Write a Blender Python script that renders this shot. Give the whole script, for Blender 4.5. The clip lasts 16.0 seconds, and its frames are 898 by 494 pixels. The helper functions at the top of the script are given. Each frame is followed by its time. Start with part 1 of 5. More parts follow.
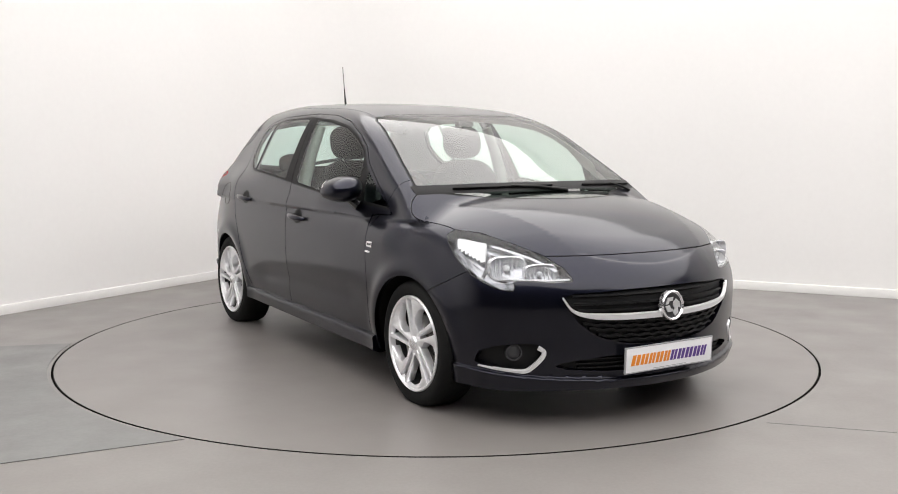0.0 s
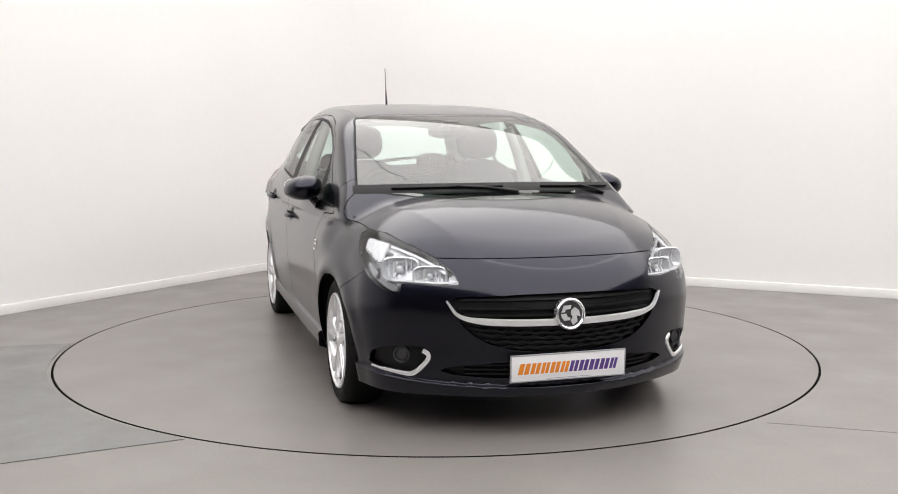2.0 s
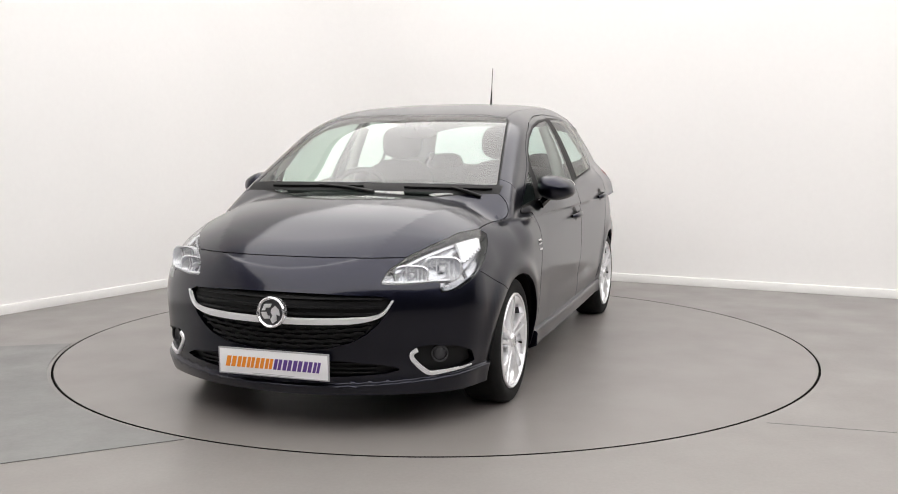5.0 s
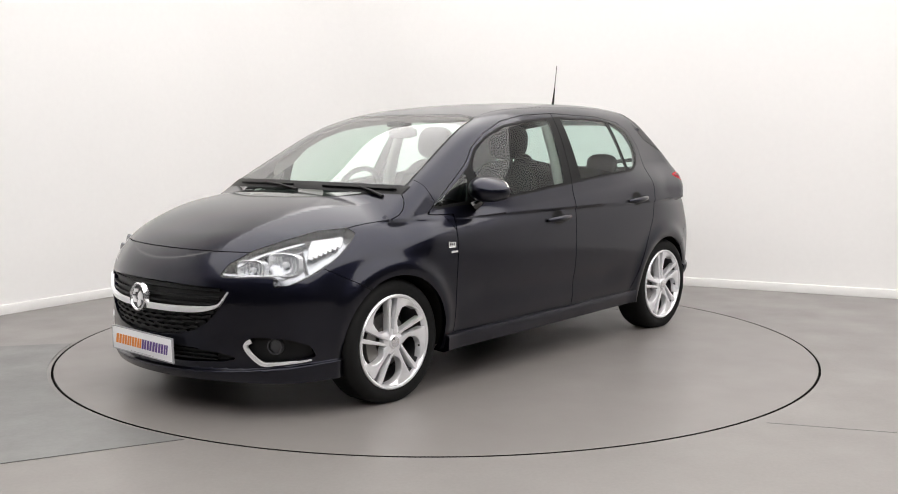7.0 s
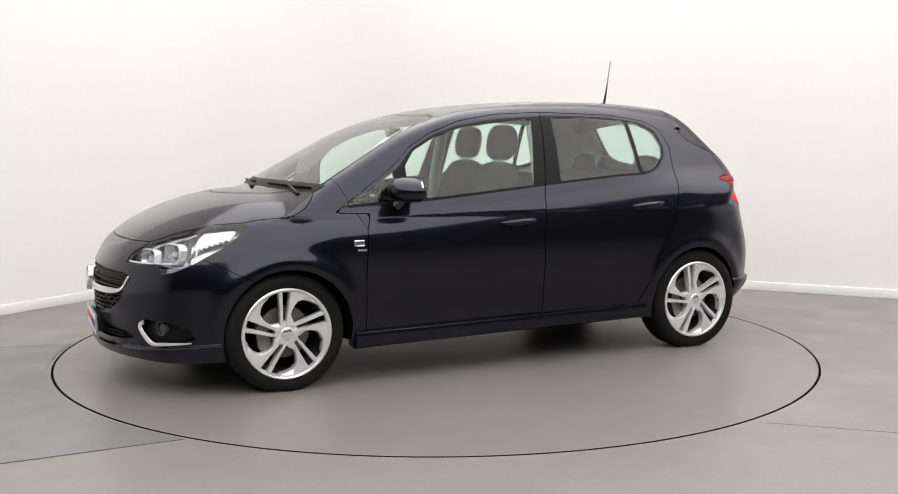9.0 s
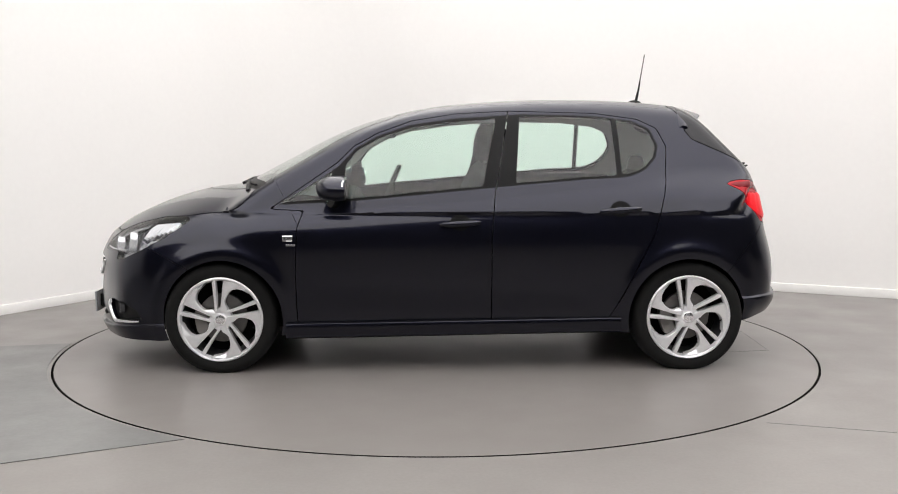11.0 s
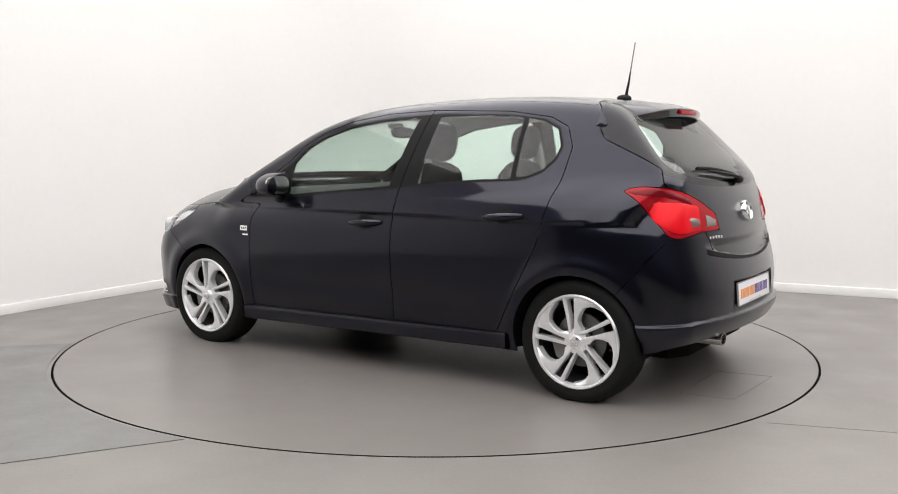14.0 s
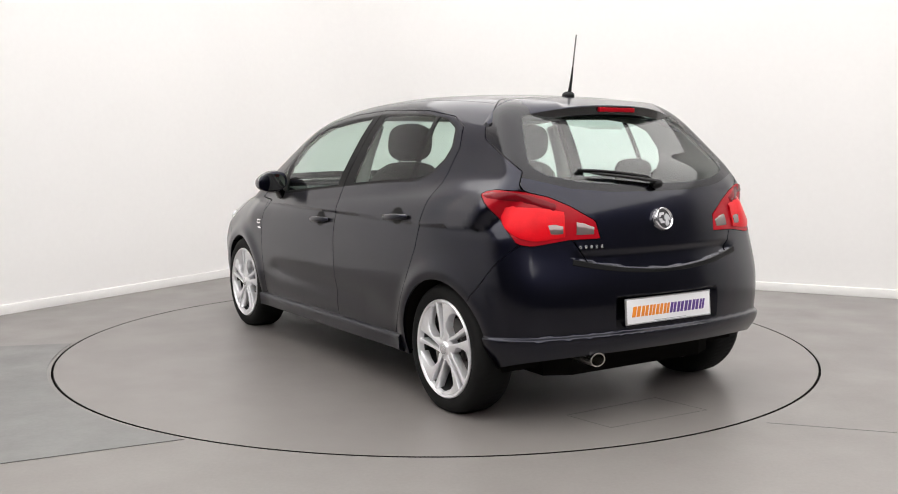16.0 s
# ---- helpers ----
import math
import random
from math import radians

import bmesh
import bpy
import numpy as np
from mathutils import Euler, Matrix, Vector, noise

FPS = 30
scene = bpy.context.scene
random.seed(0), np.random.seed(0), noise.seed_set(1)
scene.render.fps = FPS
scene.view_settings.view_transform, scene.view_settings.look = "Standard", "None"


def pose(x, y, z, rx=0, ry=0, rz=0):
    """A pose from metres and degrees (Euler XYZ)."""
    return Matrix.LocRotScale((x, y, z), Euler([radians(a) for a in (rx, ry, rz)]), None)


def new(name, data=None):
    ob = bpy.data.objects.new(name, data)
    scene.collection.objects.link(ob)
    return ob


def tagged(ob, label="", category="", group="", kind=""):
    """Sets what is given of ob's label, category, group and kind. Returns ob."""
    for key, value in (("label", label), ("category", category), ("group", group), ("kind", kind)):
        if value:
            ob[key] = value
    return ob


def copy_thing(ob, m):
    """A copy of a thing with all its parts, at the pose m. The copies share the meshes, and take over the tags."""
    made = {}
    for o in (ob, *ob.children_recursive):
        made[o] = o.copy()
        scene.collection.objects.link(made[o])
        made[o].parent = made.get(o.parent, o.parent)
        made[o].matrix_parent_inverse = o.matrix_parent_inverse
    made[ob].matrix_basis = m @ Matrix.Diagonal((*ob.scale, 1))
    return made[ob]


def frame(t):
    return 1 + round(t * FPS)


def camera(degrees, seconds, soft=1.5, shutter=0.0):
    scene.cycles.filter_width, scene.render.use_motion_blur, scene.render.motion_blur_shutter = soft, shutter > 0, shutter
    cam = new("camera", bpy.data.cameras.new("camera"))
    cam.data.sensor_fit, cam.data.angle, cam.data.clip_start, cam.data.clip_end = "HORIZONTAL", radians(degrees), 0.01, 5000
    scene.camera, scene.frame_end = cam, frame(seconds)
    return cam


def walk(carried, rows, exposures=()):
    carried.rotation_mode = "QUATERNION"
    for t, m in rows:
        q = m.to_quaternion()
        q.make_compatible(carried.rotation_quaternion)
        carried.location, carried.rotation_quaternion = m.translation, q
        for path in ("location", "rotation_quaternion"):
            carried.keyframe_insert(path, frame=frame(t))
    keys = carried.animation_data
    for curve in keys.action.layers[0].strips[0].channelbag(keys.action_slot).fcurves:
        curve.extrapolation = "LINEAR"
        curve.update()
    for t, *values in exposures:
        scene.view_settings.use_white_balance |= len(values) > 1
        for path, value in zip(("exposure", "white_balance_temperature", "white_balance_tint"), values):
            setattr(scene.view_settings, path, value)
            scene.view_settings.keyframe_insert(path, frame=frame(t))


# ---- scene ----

# ---------------------------------------------------------------- camera
cam = camera(49.9, 16.0, soft=1.0)
EYE = pose(0, -5.90, 1.236, 90 - 6.28, 0, -0.68)
walk(cam, [(0.0, EYE), (16.0, EYE)], exposures=[(0.0, 0.0), (16.0, 0.0)])

# ---------------------------------------------------------------- light
world = bpy.data.worlds.new("studio_world")
scene.world = world
world.use_nodes = True
world.node_tree.nodes["Background"].inputs[0].default_value = (1.0, 0.97, 0.94, 1)
world.node_tree.nodes["Background"].inputs[1].default_value = 0.05
PANEL_GLOW = 2.5


# ---------------------------------------------------------------- materials
def material(name, colour, rough=0.5, metal=0.0, coat=0.0, grain=None, bump=None, vary=0.0, vary_scale=2.0,
             transmission=0.0, emit=0.0, ior=1.5, rough_vary=0.0, coat_rough=0.03, spec=0.5):
    m = bpy.data.materials.new(name)
    m.use_nodes = True
    nt = m.node_tree
    b = nt.nodes["Principled BSDF"]
    b.inputs["Base Color"].default_value = (*colour, 1)
    b.inputs["Roughness"].default_value = rough
    b.inputs["Metallic"].default_value = metal
    b.inputs["Coat Weight"].default_value = coat
    b.inputs["Coat Roughness"].default_value = coat_rough
    b.inputs["Transmission Weight"].default_value = transmission
    b.inputs["IOR"].default_value = ior
    b.inputs["Specular IOR Level"].default_value = spec
    if emit:
        b.inputs["Emission Color"].default_value = (*colour, 1)
        b.inputs["Emission Strength"].default_value = emit
    tc = nt.nodes.new("ShaderNodeTexCoord")

    def noise_node(scale, detail=4.0):
        n = nt.nodes.new("ShaderNodeTexNoise")
        n.inputs["Scale"].default_value = scale
        n.inputs["Detail"].default_value = detail
        nt.links.new(tc.outputs["Object"], n.inputs["Vector"])
        return n

    def ranged(n, lo, hi):
        r = nt.nodes.new("ShaderNodeMapRange")
        r.inputs["From Min"].default_value, r.inputs["From Max"].default_value = 0.3, 0.7
        r.inputs["To Min"].default_value, r.inputs["To Max"].default_value = lo, hi
        nt.links.new(n.outputs["Fac"], r.inputs["Value"])
        return r

    if vary:
        a = ranged(noise_node(vary_scale, 6), 1 - vary, 1 + vary)
        c = ranged(noise_node(grain or vary_scale * 40, 3), 1 - vary * 0.6, 1 + vary * 0.6)
        mul = nt.nodes.new("ShaderNodeMath")
        mul.operation = "MULTIPLY"
        nt.links.new(a.outputs[0], mul.inputs[0])
        nt.links.new(c.outputs[0], mul.inputs[1])
        mix = nt.nodes.new("ShaderNodeVectorMath")
        mix.operation = "SCALE"
        mix.inputs[0].default_value = colour
        nt.links.new(mul.outputs[0], mix.inputs["Scale"])
        nt.links.new(mix.outputs[0], b.inputs["Base Color"])
    if rough_vary:
        r = ranged(noise_node(vary_scale * 3, 5), rough - rough_vary, rough + rough_vary)
        nt.links.new(r.outputs[0], b.inputs["Roughness"])
    if bump:
        scale, strength, dist = bump
        bn = nt.nodes.new("ShaderNodeBump")
        bn.inputs["Strength"].default_value = strength
        bn.inputs["Distance"].default_value = dist
        nt.links.new(noise_node(scale, 4).outputs["Fac"], bn.inputs["Height"])
        nt.links.new(bn.outputs[0], b.inputs["Normal"])
    return m


M_WALL = material("white_wall_paint", (0.83, 0.82, 0.81), 0.6, vary=0.012, vary_scale=0.6, bump=(180, 0.05, 0.001))
# Near-black tone stands in for the unlit side of the room.
M_DARKWALL = material("dark_unseen_wall", (0.045, 0.045, 0.047), 0.7, vary=0.05, vary_scale=0.8)
M_SKIRT = material("white_skirting_paint", (0.70, 0.692, 0.68), 0.45, vary=0.02)
M_FLOOR = material("grey_resin_floor", (0.195, 0.182, 0.174), 0.40, vary=0.07, vary_scale=0.9, grain=60, rough_vary=0.06, bump=(90, 0.04, 0.001))
M_PATCH = material("older_grey_floor_paint", (0.150, 0.149, 0.147), 0.40, vary=0.10, vary_scale=1.6, grain=50, rough_vary=0.06)
M_DISC = material("turntable_resin", (0.188, 0.174, 0.166), 0.34, vary=0.03, vary_scale=0.8, grain=70, rough_vary=0.04, bump=(120, 0.03, 0.001))
M_SEAM = material("dark_gap", (0.008, 0.0075, 0.007), 0.9, spec=0.05)
M_CEIL = material("white_ceiling", (0.8, 0.79, 0.77), 0.7, vary=0.02)
M_LIGHT = material("softbox_diffuser", (1.0, 0.978, 0.962), 0.5, emit=PANEL_GLOW)

M_PAINT = material("midnight_blue_metallic_paint", (0.0106, 0.0112, 0.0212), 0.34, metal=1.0, coat=0.70, vary=0.10, vary_scale=900, coat_rough=0.085)
M_BLACK = material("black_textured_plastic", (0.006, 0.006, 0.0065), 0.5, spec=0.25, bump=(600, 0.15, 0.001), vary=0.1, vary_scale=20)
M_GLOSSBLACK = material("gloss_black_plastic", (0.008, 0.008, 0.009), 0.12, coat=0.5)
M_FRIT = material("black_ceramic_glass_border", (0.008, 0.008, 0.012), 0.16, spec=0.35)
M_RUBBER = material("tyre_rubber", (0.007, 0.007, 0.007), 0.75, spec=0.2, vary=0.15, vary_scale=30, bump=(300, 0.2, 0.001))
M_SEAL = material("rubber_seal", (0.004, 0.004, 0.0045), 0.5, spec=0.15)
M_ALLOY = material("silver_alloy", (0.88, 0.88, 0.90), 0.28, metal=0.6, vary=0.03, vary_scale=60)
# Darker copy of the alloy; on the wheel barrel it stands for shade.
M_ALLOYDARK = material("dark_alloy_recess", (0.07, 0.07, 0.075), 0.45, metal=0.6)
M_CHROME = material("chrome", (0.86, 0.86, 0.88), 0.12, metal=0.85)
M_SATIN = material("satin_silver_trim", (0.84, 0.84, 0.86), 0.28, metal=0.5)
M_WHITE = material("white_plate_plastic", (0.86, 0.86, 0.88), 0.3, vary=0.015)
M_ORANGE = material("orange_print", (0.82, 0.26, 0.015), 0.4)
M_PURPLE = material("purple_print", (0.10, 0.045, 0.24), 0.4)
M_GREYPRINT = material("grey_print", (0.35, 0.35, 0.37), 0.4)
M_FABRIC = material("charcoal_seat_fabric", (0.011, 0.011, 0.0125), 0.95, spec=0.1, vary=0.2, vary_scale=40, bump=(700, 0.4, 0.001))
M_TRIM = material("dark_grey_interior_plastic", (0.018, 0.018, 0.019), 0.7, spec=0.2, vary=0.1, vary_scale=30)
M_LINING = material("pale_grey_headlining", (0.42, 0.41, 0.39), 0.9, vary=0.05, vary_scale=30)
M_RED = material("red_lamp_lens", (0.72, 0.006, 0.014), 0.30, coat=0.0, spec=0.16, vary=0.15, vary_scale=9, bump=(140, 0.25, 0.002))
M_REDDEEP = material("deep_red_lamp_lens", (0.34, 0.003, 0.010), 0.25, spec=0.2)
M_REDDARK = material("dark_red_lamp_lens", (0.16, 0.003, 0.008), 0.25, spec=0.2)
M_SMOKE = material("pale_lamp_lens", (0.22, 0.17, 0.165), 0.15, metal=0.4, coat=0.4)
M_REFLECT = material("lamp_reflector", (0.42, 0.43, 0.46), 0.22, metal=0.8, bump=(160, 0.3, 0.002))
M_POT = material("bright_lamp_reflector", (0.80, 0.81, 0.84), 0.22, metal=0.55)
M_BULB = material("frosted_lamp_glass", (0.66, 0.67, 0.70), 0.2, coat=0.6)
# Steel toned down for the shade the brakes sit in.
M_STEEL = material("darkened_brake_steel", (0.16, 0.155, 0.15), 0.4, metal=0.9, vary=0.1, vary_scale=40)
M_BRONZE = material("brake_caliper_grey", (0.20, 0.19, 0.18), 0.5, metal=0.5)
M_EXHAUST = material("exhaust_steel", (0.55, 0.53, 0.5), 0.25, metal=1.0, vary=0.1, vary_scale=50)
M_MIRROR = material("mirror_glass", (0.9, 0.9, 0.9), 0.02, metal=1.0)


def glass(name, tint, gloss=0.07):
    """Thin tinted pane: clear see-through with a Fresnel-driven gloss."""
    m = bpy.data.materials.new(name)
    m.use_nodes = True
    nt = m.node_tree
    nt.nodes.remove(nt.nodes["Principled BSDF"])
    out = nt.nodes["Material Output"]
    tr = nt.nodes.new("ShaderNodeBsdfTransparent")
    tr.inputs[0].default_value = (*tint, 1)
    gl = nt.nodes.new("ShaderNodeBsdfGlossy")
    gl.inputs["Roughness"].default_value = 0.02
    lw = nt.nodes.new("ShaderNodeLayerWeight")
    lw.inputs["Blend"].default_value = 0.5
    pw = nt.nodes.new("ShaderNodeMath")
    pw.operation = "POWER"
    pw.inputs[1].default_value = 5.0
    nt.links.new(lw.outputs["Facing"], pw.inputs[0])
    fr = nt.nodes.new("ShaderNodeMath")
    fr.operation = "MULTIPLY_ADD"
    fr.inputs[1].default_value = 0.9
    fr.inputs[2].default_value = gloss
    nt.links.new(pw.outputs[0], fr.inputs[0])
    mx = nt.nodes.new("ShaderNodeMixShader")
    nt.links.new(fr.outputs[0], mx.inputs[0])
    nt.links.new(tr.outputs[0], mx.inputs[1])
    nt.links.new(gl.outputs[0], mx.inputs[2])
    nt.links.new(mx.outputs[0], out.inputs[0])
    return m


M_GLASS = glass("green_tinted_glass", (0.83, 0.955, 0.90), 0.055)
M_SCREEN = glass("windscreen_glass", (0.86, 0.970, 0.915), 0.17)
M_REARGLASS = glass("tinted_rear_glass", (0.78, 0.90, 0.87), 0.10)
M_LENS = glass("clear_lamp_lens", (0.97, 0.975, 0.98), 0.05)


# ---------------------------------------------------------------- mesh helpers
def mesh_of(bm, name, mat, smooth=True):
    me = bpy.data.meshes.new(name)
    bm.normal_update()
    bm.to_mesh(me)
    bm.free()
    for m in (mat if isinstance(mat, (list, tuple)) else [mat]):
        me.materials.append(m)
    if smooth:
        for p in me.polygons:
            p.use_smooth = True
        me.set_sharp_from_angle(angle=radians(38))
    return me


def part(name, bm, mat, parent=None, label="", m=None, smooth=True):
    ob = new(name, mesh_of(bm, name, mat, smooth))
    if m is not None:
        ob.matrix_basis = m
    ob.parent = parent
    if label:
        tagged(ob, label)
    return ob


def box(bm, x0, x1, y0, y1, z0, z1, bevel=0.0, seg=2):
    r = bmesh.ops.create_cube(bm, size=1.0)
    for v in r["verts"]:
        v.co = Vector((x0 + (v.co.x + 0.5) * (x1 - x0), y0 + (v.co.y + 0.5) * (y1 - y0), z0 + (v.co.z + 0.5) * (z1 - z0)))
    if bevel:
        edges = list({e for v in r["verts"] for e in v.link_edges})
        bmesh.ops.bevel(bm, geom=edges, offset=bevel, segments=seg, profile=0.6, affect="EDGES")
    return bm


def prism(bm, outline, m, depth):
    """A slab: the outline in the x-y plane of m, thick along its z."""
    lo = [bm.verts.new(m @ Vector((x, y, 0))) for x, y in outline]
    hi = [bm.verts.new(m @ Vector((x, y, depth))) for x, y in outline]
    n = len(outline)
    bm.faces.new(lo[::-1])
    bm.faces.new(hi)
    for i in range(n):
        bm.faces.new((lo[i], lo[(i + 1) % n], hi[(i + 1) % n], hi[i]))
    return bm


def sweep(bm, points, radius, sides=8, flat=1.0, closed=False):
    """A tube along points; radius a number or one per point."""
    pts = [Vector(p) for p in points]
    n = len(pts)
    rings = []
    for i, p in enumerate(pts):
        a = pts[(i - 1) % n] if closed or i else pts[i]
        b = pts[(i + 1) % n] if closed or i < n - 1 else pts[i]
        d = (b - a).normalized()
        ref = Vector((0, 0, 1)) if abs(d.z) < 0.9 else Vector((1, 0, 0))
        s = d.cross(ref).normalized()
        t = s.cross(d)
        r = radius[i] if isinstance(radius, (list, tuple)) else radius
        rings.append([bm.verts.new(p + s * (math.cos(2 * math.pi * k / sides) * r) + t * (math.sin(2 * math.pi * k / sides) * r * flat)) for k in range(sides)])
    for i in range(n if closed else n - 1):
        a, b = rings[i], rings[(i + 1) % n]
        for k in range(sides):
            bm.faces.new((a[k], a[(k + 1) % sides], b[(k + 1) % sides], b[k]))
    if not closed:
        bm.faces.new(rings[0][::-1])
        bm.faces.new(rings[-1])
    bmesh.ops.recalc_face_normals(bm, faces=bm.faces)
    return bm


def revolve(bm, profile, seg=48, m=Matrix()):
    """Turn (radius, height) points round the y axis of m."""
    rings = []
    for r, h in profile:
        rings.append([bm.verts.new(m @ Vector((r * math.cos(2 * math.pi * k / seg), h, r * math.sin(2 * math.pi * k / seg)))) for k in range(seg)])
    for a, b in zip(rings, rings[1:]):
        for k in range(seg):
            bm.faces.new((a[k], a[(k + 1) % seg], b[(k + 1) % seg], b[k]))
    bmesh.ops.remove_doubles(bm, verts=bm.verts, dist=1e-5)
    bmesh.ops.recalc_face_normals(bm, faces=bm.faces)
    return bm


def ellipsoid(bm, c, rx, ry, rz, power=2.0, m=Matrix(), u=24, v=16):
    r = bmesh.ops.create_uvsphere(bm, u_segments=u, v_segments=v, radius=1)
    for q in r["verts"]:
        p = q.co
        k = (abs(p.x) ** power + abs(p.y) ** power + abs(p.z) ** power) ** (-1 / power)
        q.co = m @ Vector((c[0] + p.x * k * rx, c[1] + p.y * k * ry, c[2] + p.z * k * rz))
    return bm


# ---------------------------------------------------------------- the studio
CORNER = Vector((-1.245, 3.96))
LEFT = Vector((-0.525, -0.851))      # along the wall beside the dark floor patch
RIGHT = Vector((0.897, -0.442))      # along the other wall
ROUND, HEIGHT, LONG_L, LONG_R = 0.9, 4.2, 13.5, 12.5
CENTRE = CORNER + (LEFT * LONG_L + RIGHT * LONG_R) / 2


def wall_line():
    """The plan of the two visible walls with their rounded corner."""
    a, b = CORNER + LEFT * ROUND, CORNER + RIGHT * ROUND
    pts = [CORNER + LEFT * LONG_L]
    for i in range(17):
        t = i / 16
        pts.append(a * (1 - t) ** 2 + CORNER * 2 * t * (1 - t) + b * t * t)
    pts.append(CORNER + RIGHT * LONG_R)
    return pts


def run_wall(line, z0, z1, out, name, mat):
    """A wall of the thickness out along a plan line (outwards from the room when positive)."""
    bm = bmesh.new()
    cols = []
    for i, p in enumerate(line):
        d = (line[min(i + 1, len(line) - 1)] - line[max(i - 1, 0)]).normalized()
        n = Vector((-d.y, d.x)) * out
        if (p - CENTRE).dot(n) * out < 0:
            n = -n
        cols.append([bm.verts.new((p.x + q.x, p.y + q.y, z)) for q in (Vector((0, 0)), n) for z in (z0, z1)])
    for a, b in zip(cols, cols[1:]):
        for i, j in ((0, 1), (1, 3), (3, 2), (2, 0)):
            bm.faces.new((a[i], b[i], b[j], a[j]))
    for c in (cols[0], cols[-1]):
        bm.faces.new((c[0], c[1], c[3], c[2]))
    bmesh.ops.recalc_face_normals(bm, faces=bm.faces)
    return tagged(part(name, bm, mat), kind="structure")


line = wall_line()
tagged(run_wall(line, 0, HEIGHT, 0.15, "wall_studio", M_WALL), "smooth white painted studio wall with a rounded corner", "wall")
# Unseen closing walls, coloured dark so the car's flanks reflect little.
back = [CORNER + RIGHT * LONG_R, CORNER + RIGHT * LONG_R + LEFT * LONG_L, CORNER + LEFT * LONG_L]
tagged(run_wall(back[:2], 0, HEIGHT, 0.15, "wall_side", M_DARKWALL), "unseen plain wall, darkened to keep reflections in the car low", "wall")
tagged(run_wall(back[1:], 0, HEIGHT, 0.15, "wall_back", M_DARKWALL), "unseen plain wall, darkened to keep reflections in the car low", "wall")


def skirting():
    bm = bmesh.new()
    prof = [(0.0, 0.0), (0.018, 0.0), (0.018, 0.062), (0.013, 0.069), (0.0, 0.071)]
    cols = []
    for i, p in enumerate(line):
        d = (line[min(i + 1, len(line) - 1)] - line[max(i - 1, 0)]).normalized()
        n = Vector((-d.y, d.x))
        if (p - CENTRE).dot(n) > 0:
            n = -n
        cols.append([bm.verts.new((p.x + n.x * o, p.y + n.y * o, z + 0.001)) for o, z in prof])
    for a, b in zip(cols, cols[1:]):
        for i in range(len(prof) - 1):
            bm.faces.new((a[i], b[i], b[i + 1], a[i + 1]))
    bmesh.ops.recalc_face_normals(bm, faces=bm.faces)
    return tagged(part("baseboard", bm, M_SKIRT), "white painted skirting board along the wall", "skirting", kind="structure")


skirting()
TABLE_R, GAP = 2.216, 0.010


def annulus(bm, r0, r1, z, seg=160):
    a = [bm.verts.new((r0 * math.cos(2 * math.pi * k / seg), r0 * math.sin(2 * math.pi * k / seg), z)) for k in range(seg)]
    b = [bm.verts.new((r1 * math.cos(2 * math.pi * k / seg), r1 * math.sin(2 * math.pi * k / seg), z)) for k in range(seg)]
    for k in range(seg):
        bm.faces.new((a[k], b[k], b[(k + 1) % seg], a[(k + 1) % seg]))
    return a, b


def floor():
    """The studio floor, with a round pit for the turntable."""
    bm = bmesh.new()
    seg = 160
    rim, _ = annulus(bm, TABLE_R + GAP, 3.0, 0.0, seg)
    low = [bm.verts.new((v.co.x, v.co.y, -0.06)) for v in rim]
    for k in range(seg):
        bm.faces.new((rim[k], rim[(k + 1) % seg], low[(k + 1) % seg], low[k]))
    ring = [v for v in bm.verts if abs(v.co.xy.length - 3.0) < 1e-4]
    ring.sort(key=lambda v: math.atan2(v.co.y, v.co.x))
    far = []
    corners = [CORNER, *[Vector(p) for p in back]]
    for v in ring:
        d = v.co.xy.normalized()
        best = 1e9
        for i in range(4):
            p, q = corners[i], corners[(i + 1) % 4]
            e = q - p
            den = d.x * e.y - d.y * e.x
            if abs(den) > 1e-9:
                s = (p.x * e.y - p.y * e.x) / den
                w = (p.x * d.y - p.y * d.x) / den
                if s > 0 and -1e-6 <= w <= 1 + 1e-6:
                    best = min(best, s)
        far.append(bm.verts.new((d.x * (best + 0.12), d.y * (best + 0.12), 0)))
    n = len(ring)
    for k in range(n):
        bm.faces.new((ring[k], far[k], far[(k + 1) % n], ring[(k + 1) % n]))
    bmesh.ops.recalc_face_normals(bm, faces=bm.faces)
    ob = tagged(part("floor", bm, M_FLOOR, smooth=False), "smooth warm grey resin studio floor with a satin sheen", "floor", kind="structure")
    # Bottom and wall of the gap are black: its shade is coloured in.
    pit = bmesh.new()
    prism(pit, [(2.5 * math.cos(2 * math.pi * k / 96), 2.5 * math.sin(2 * math.pi * k / 96)) for k in range(96)], pose(0, 0, -0.09), 0.03)
    part("pit_bottom", pit, M_SEAM, ob, "black sheet drawn as the shaded bottom of the turntable gap", smooth=False)
    for radius, nm in ((TABLE_R + GAP - 0.001, "pit_edge"),):
        bm = bmesh.new()
        revolve(bm, [(radius, -0.002), (radius, -0.058)], 160, pose(0, 0, 0, 90, 0, 0))
        part(nm, bm, M_SEAM, ob, "pit wall blackened for the shade in the turntable gap")
    return ob


the_floor = floor()


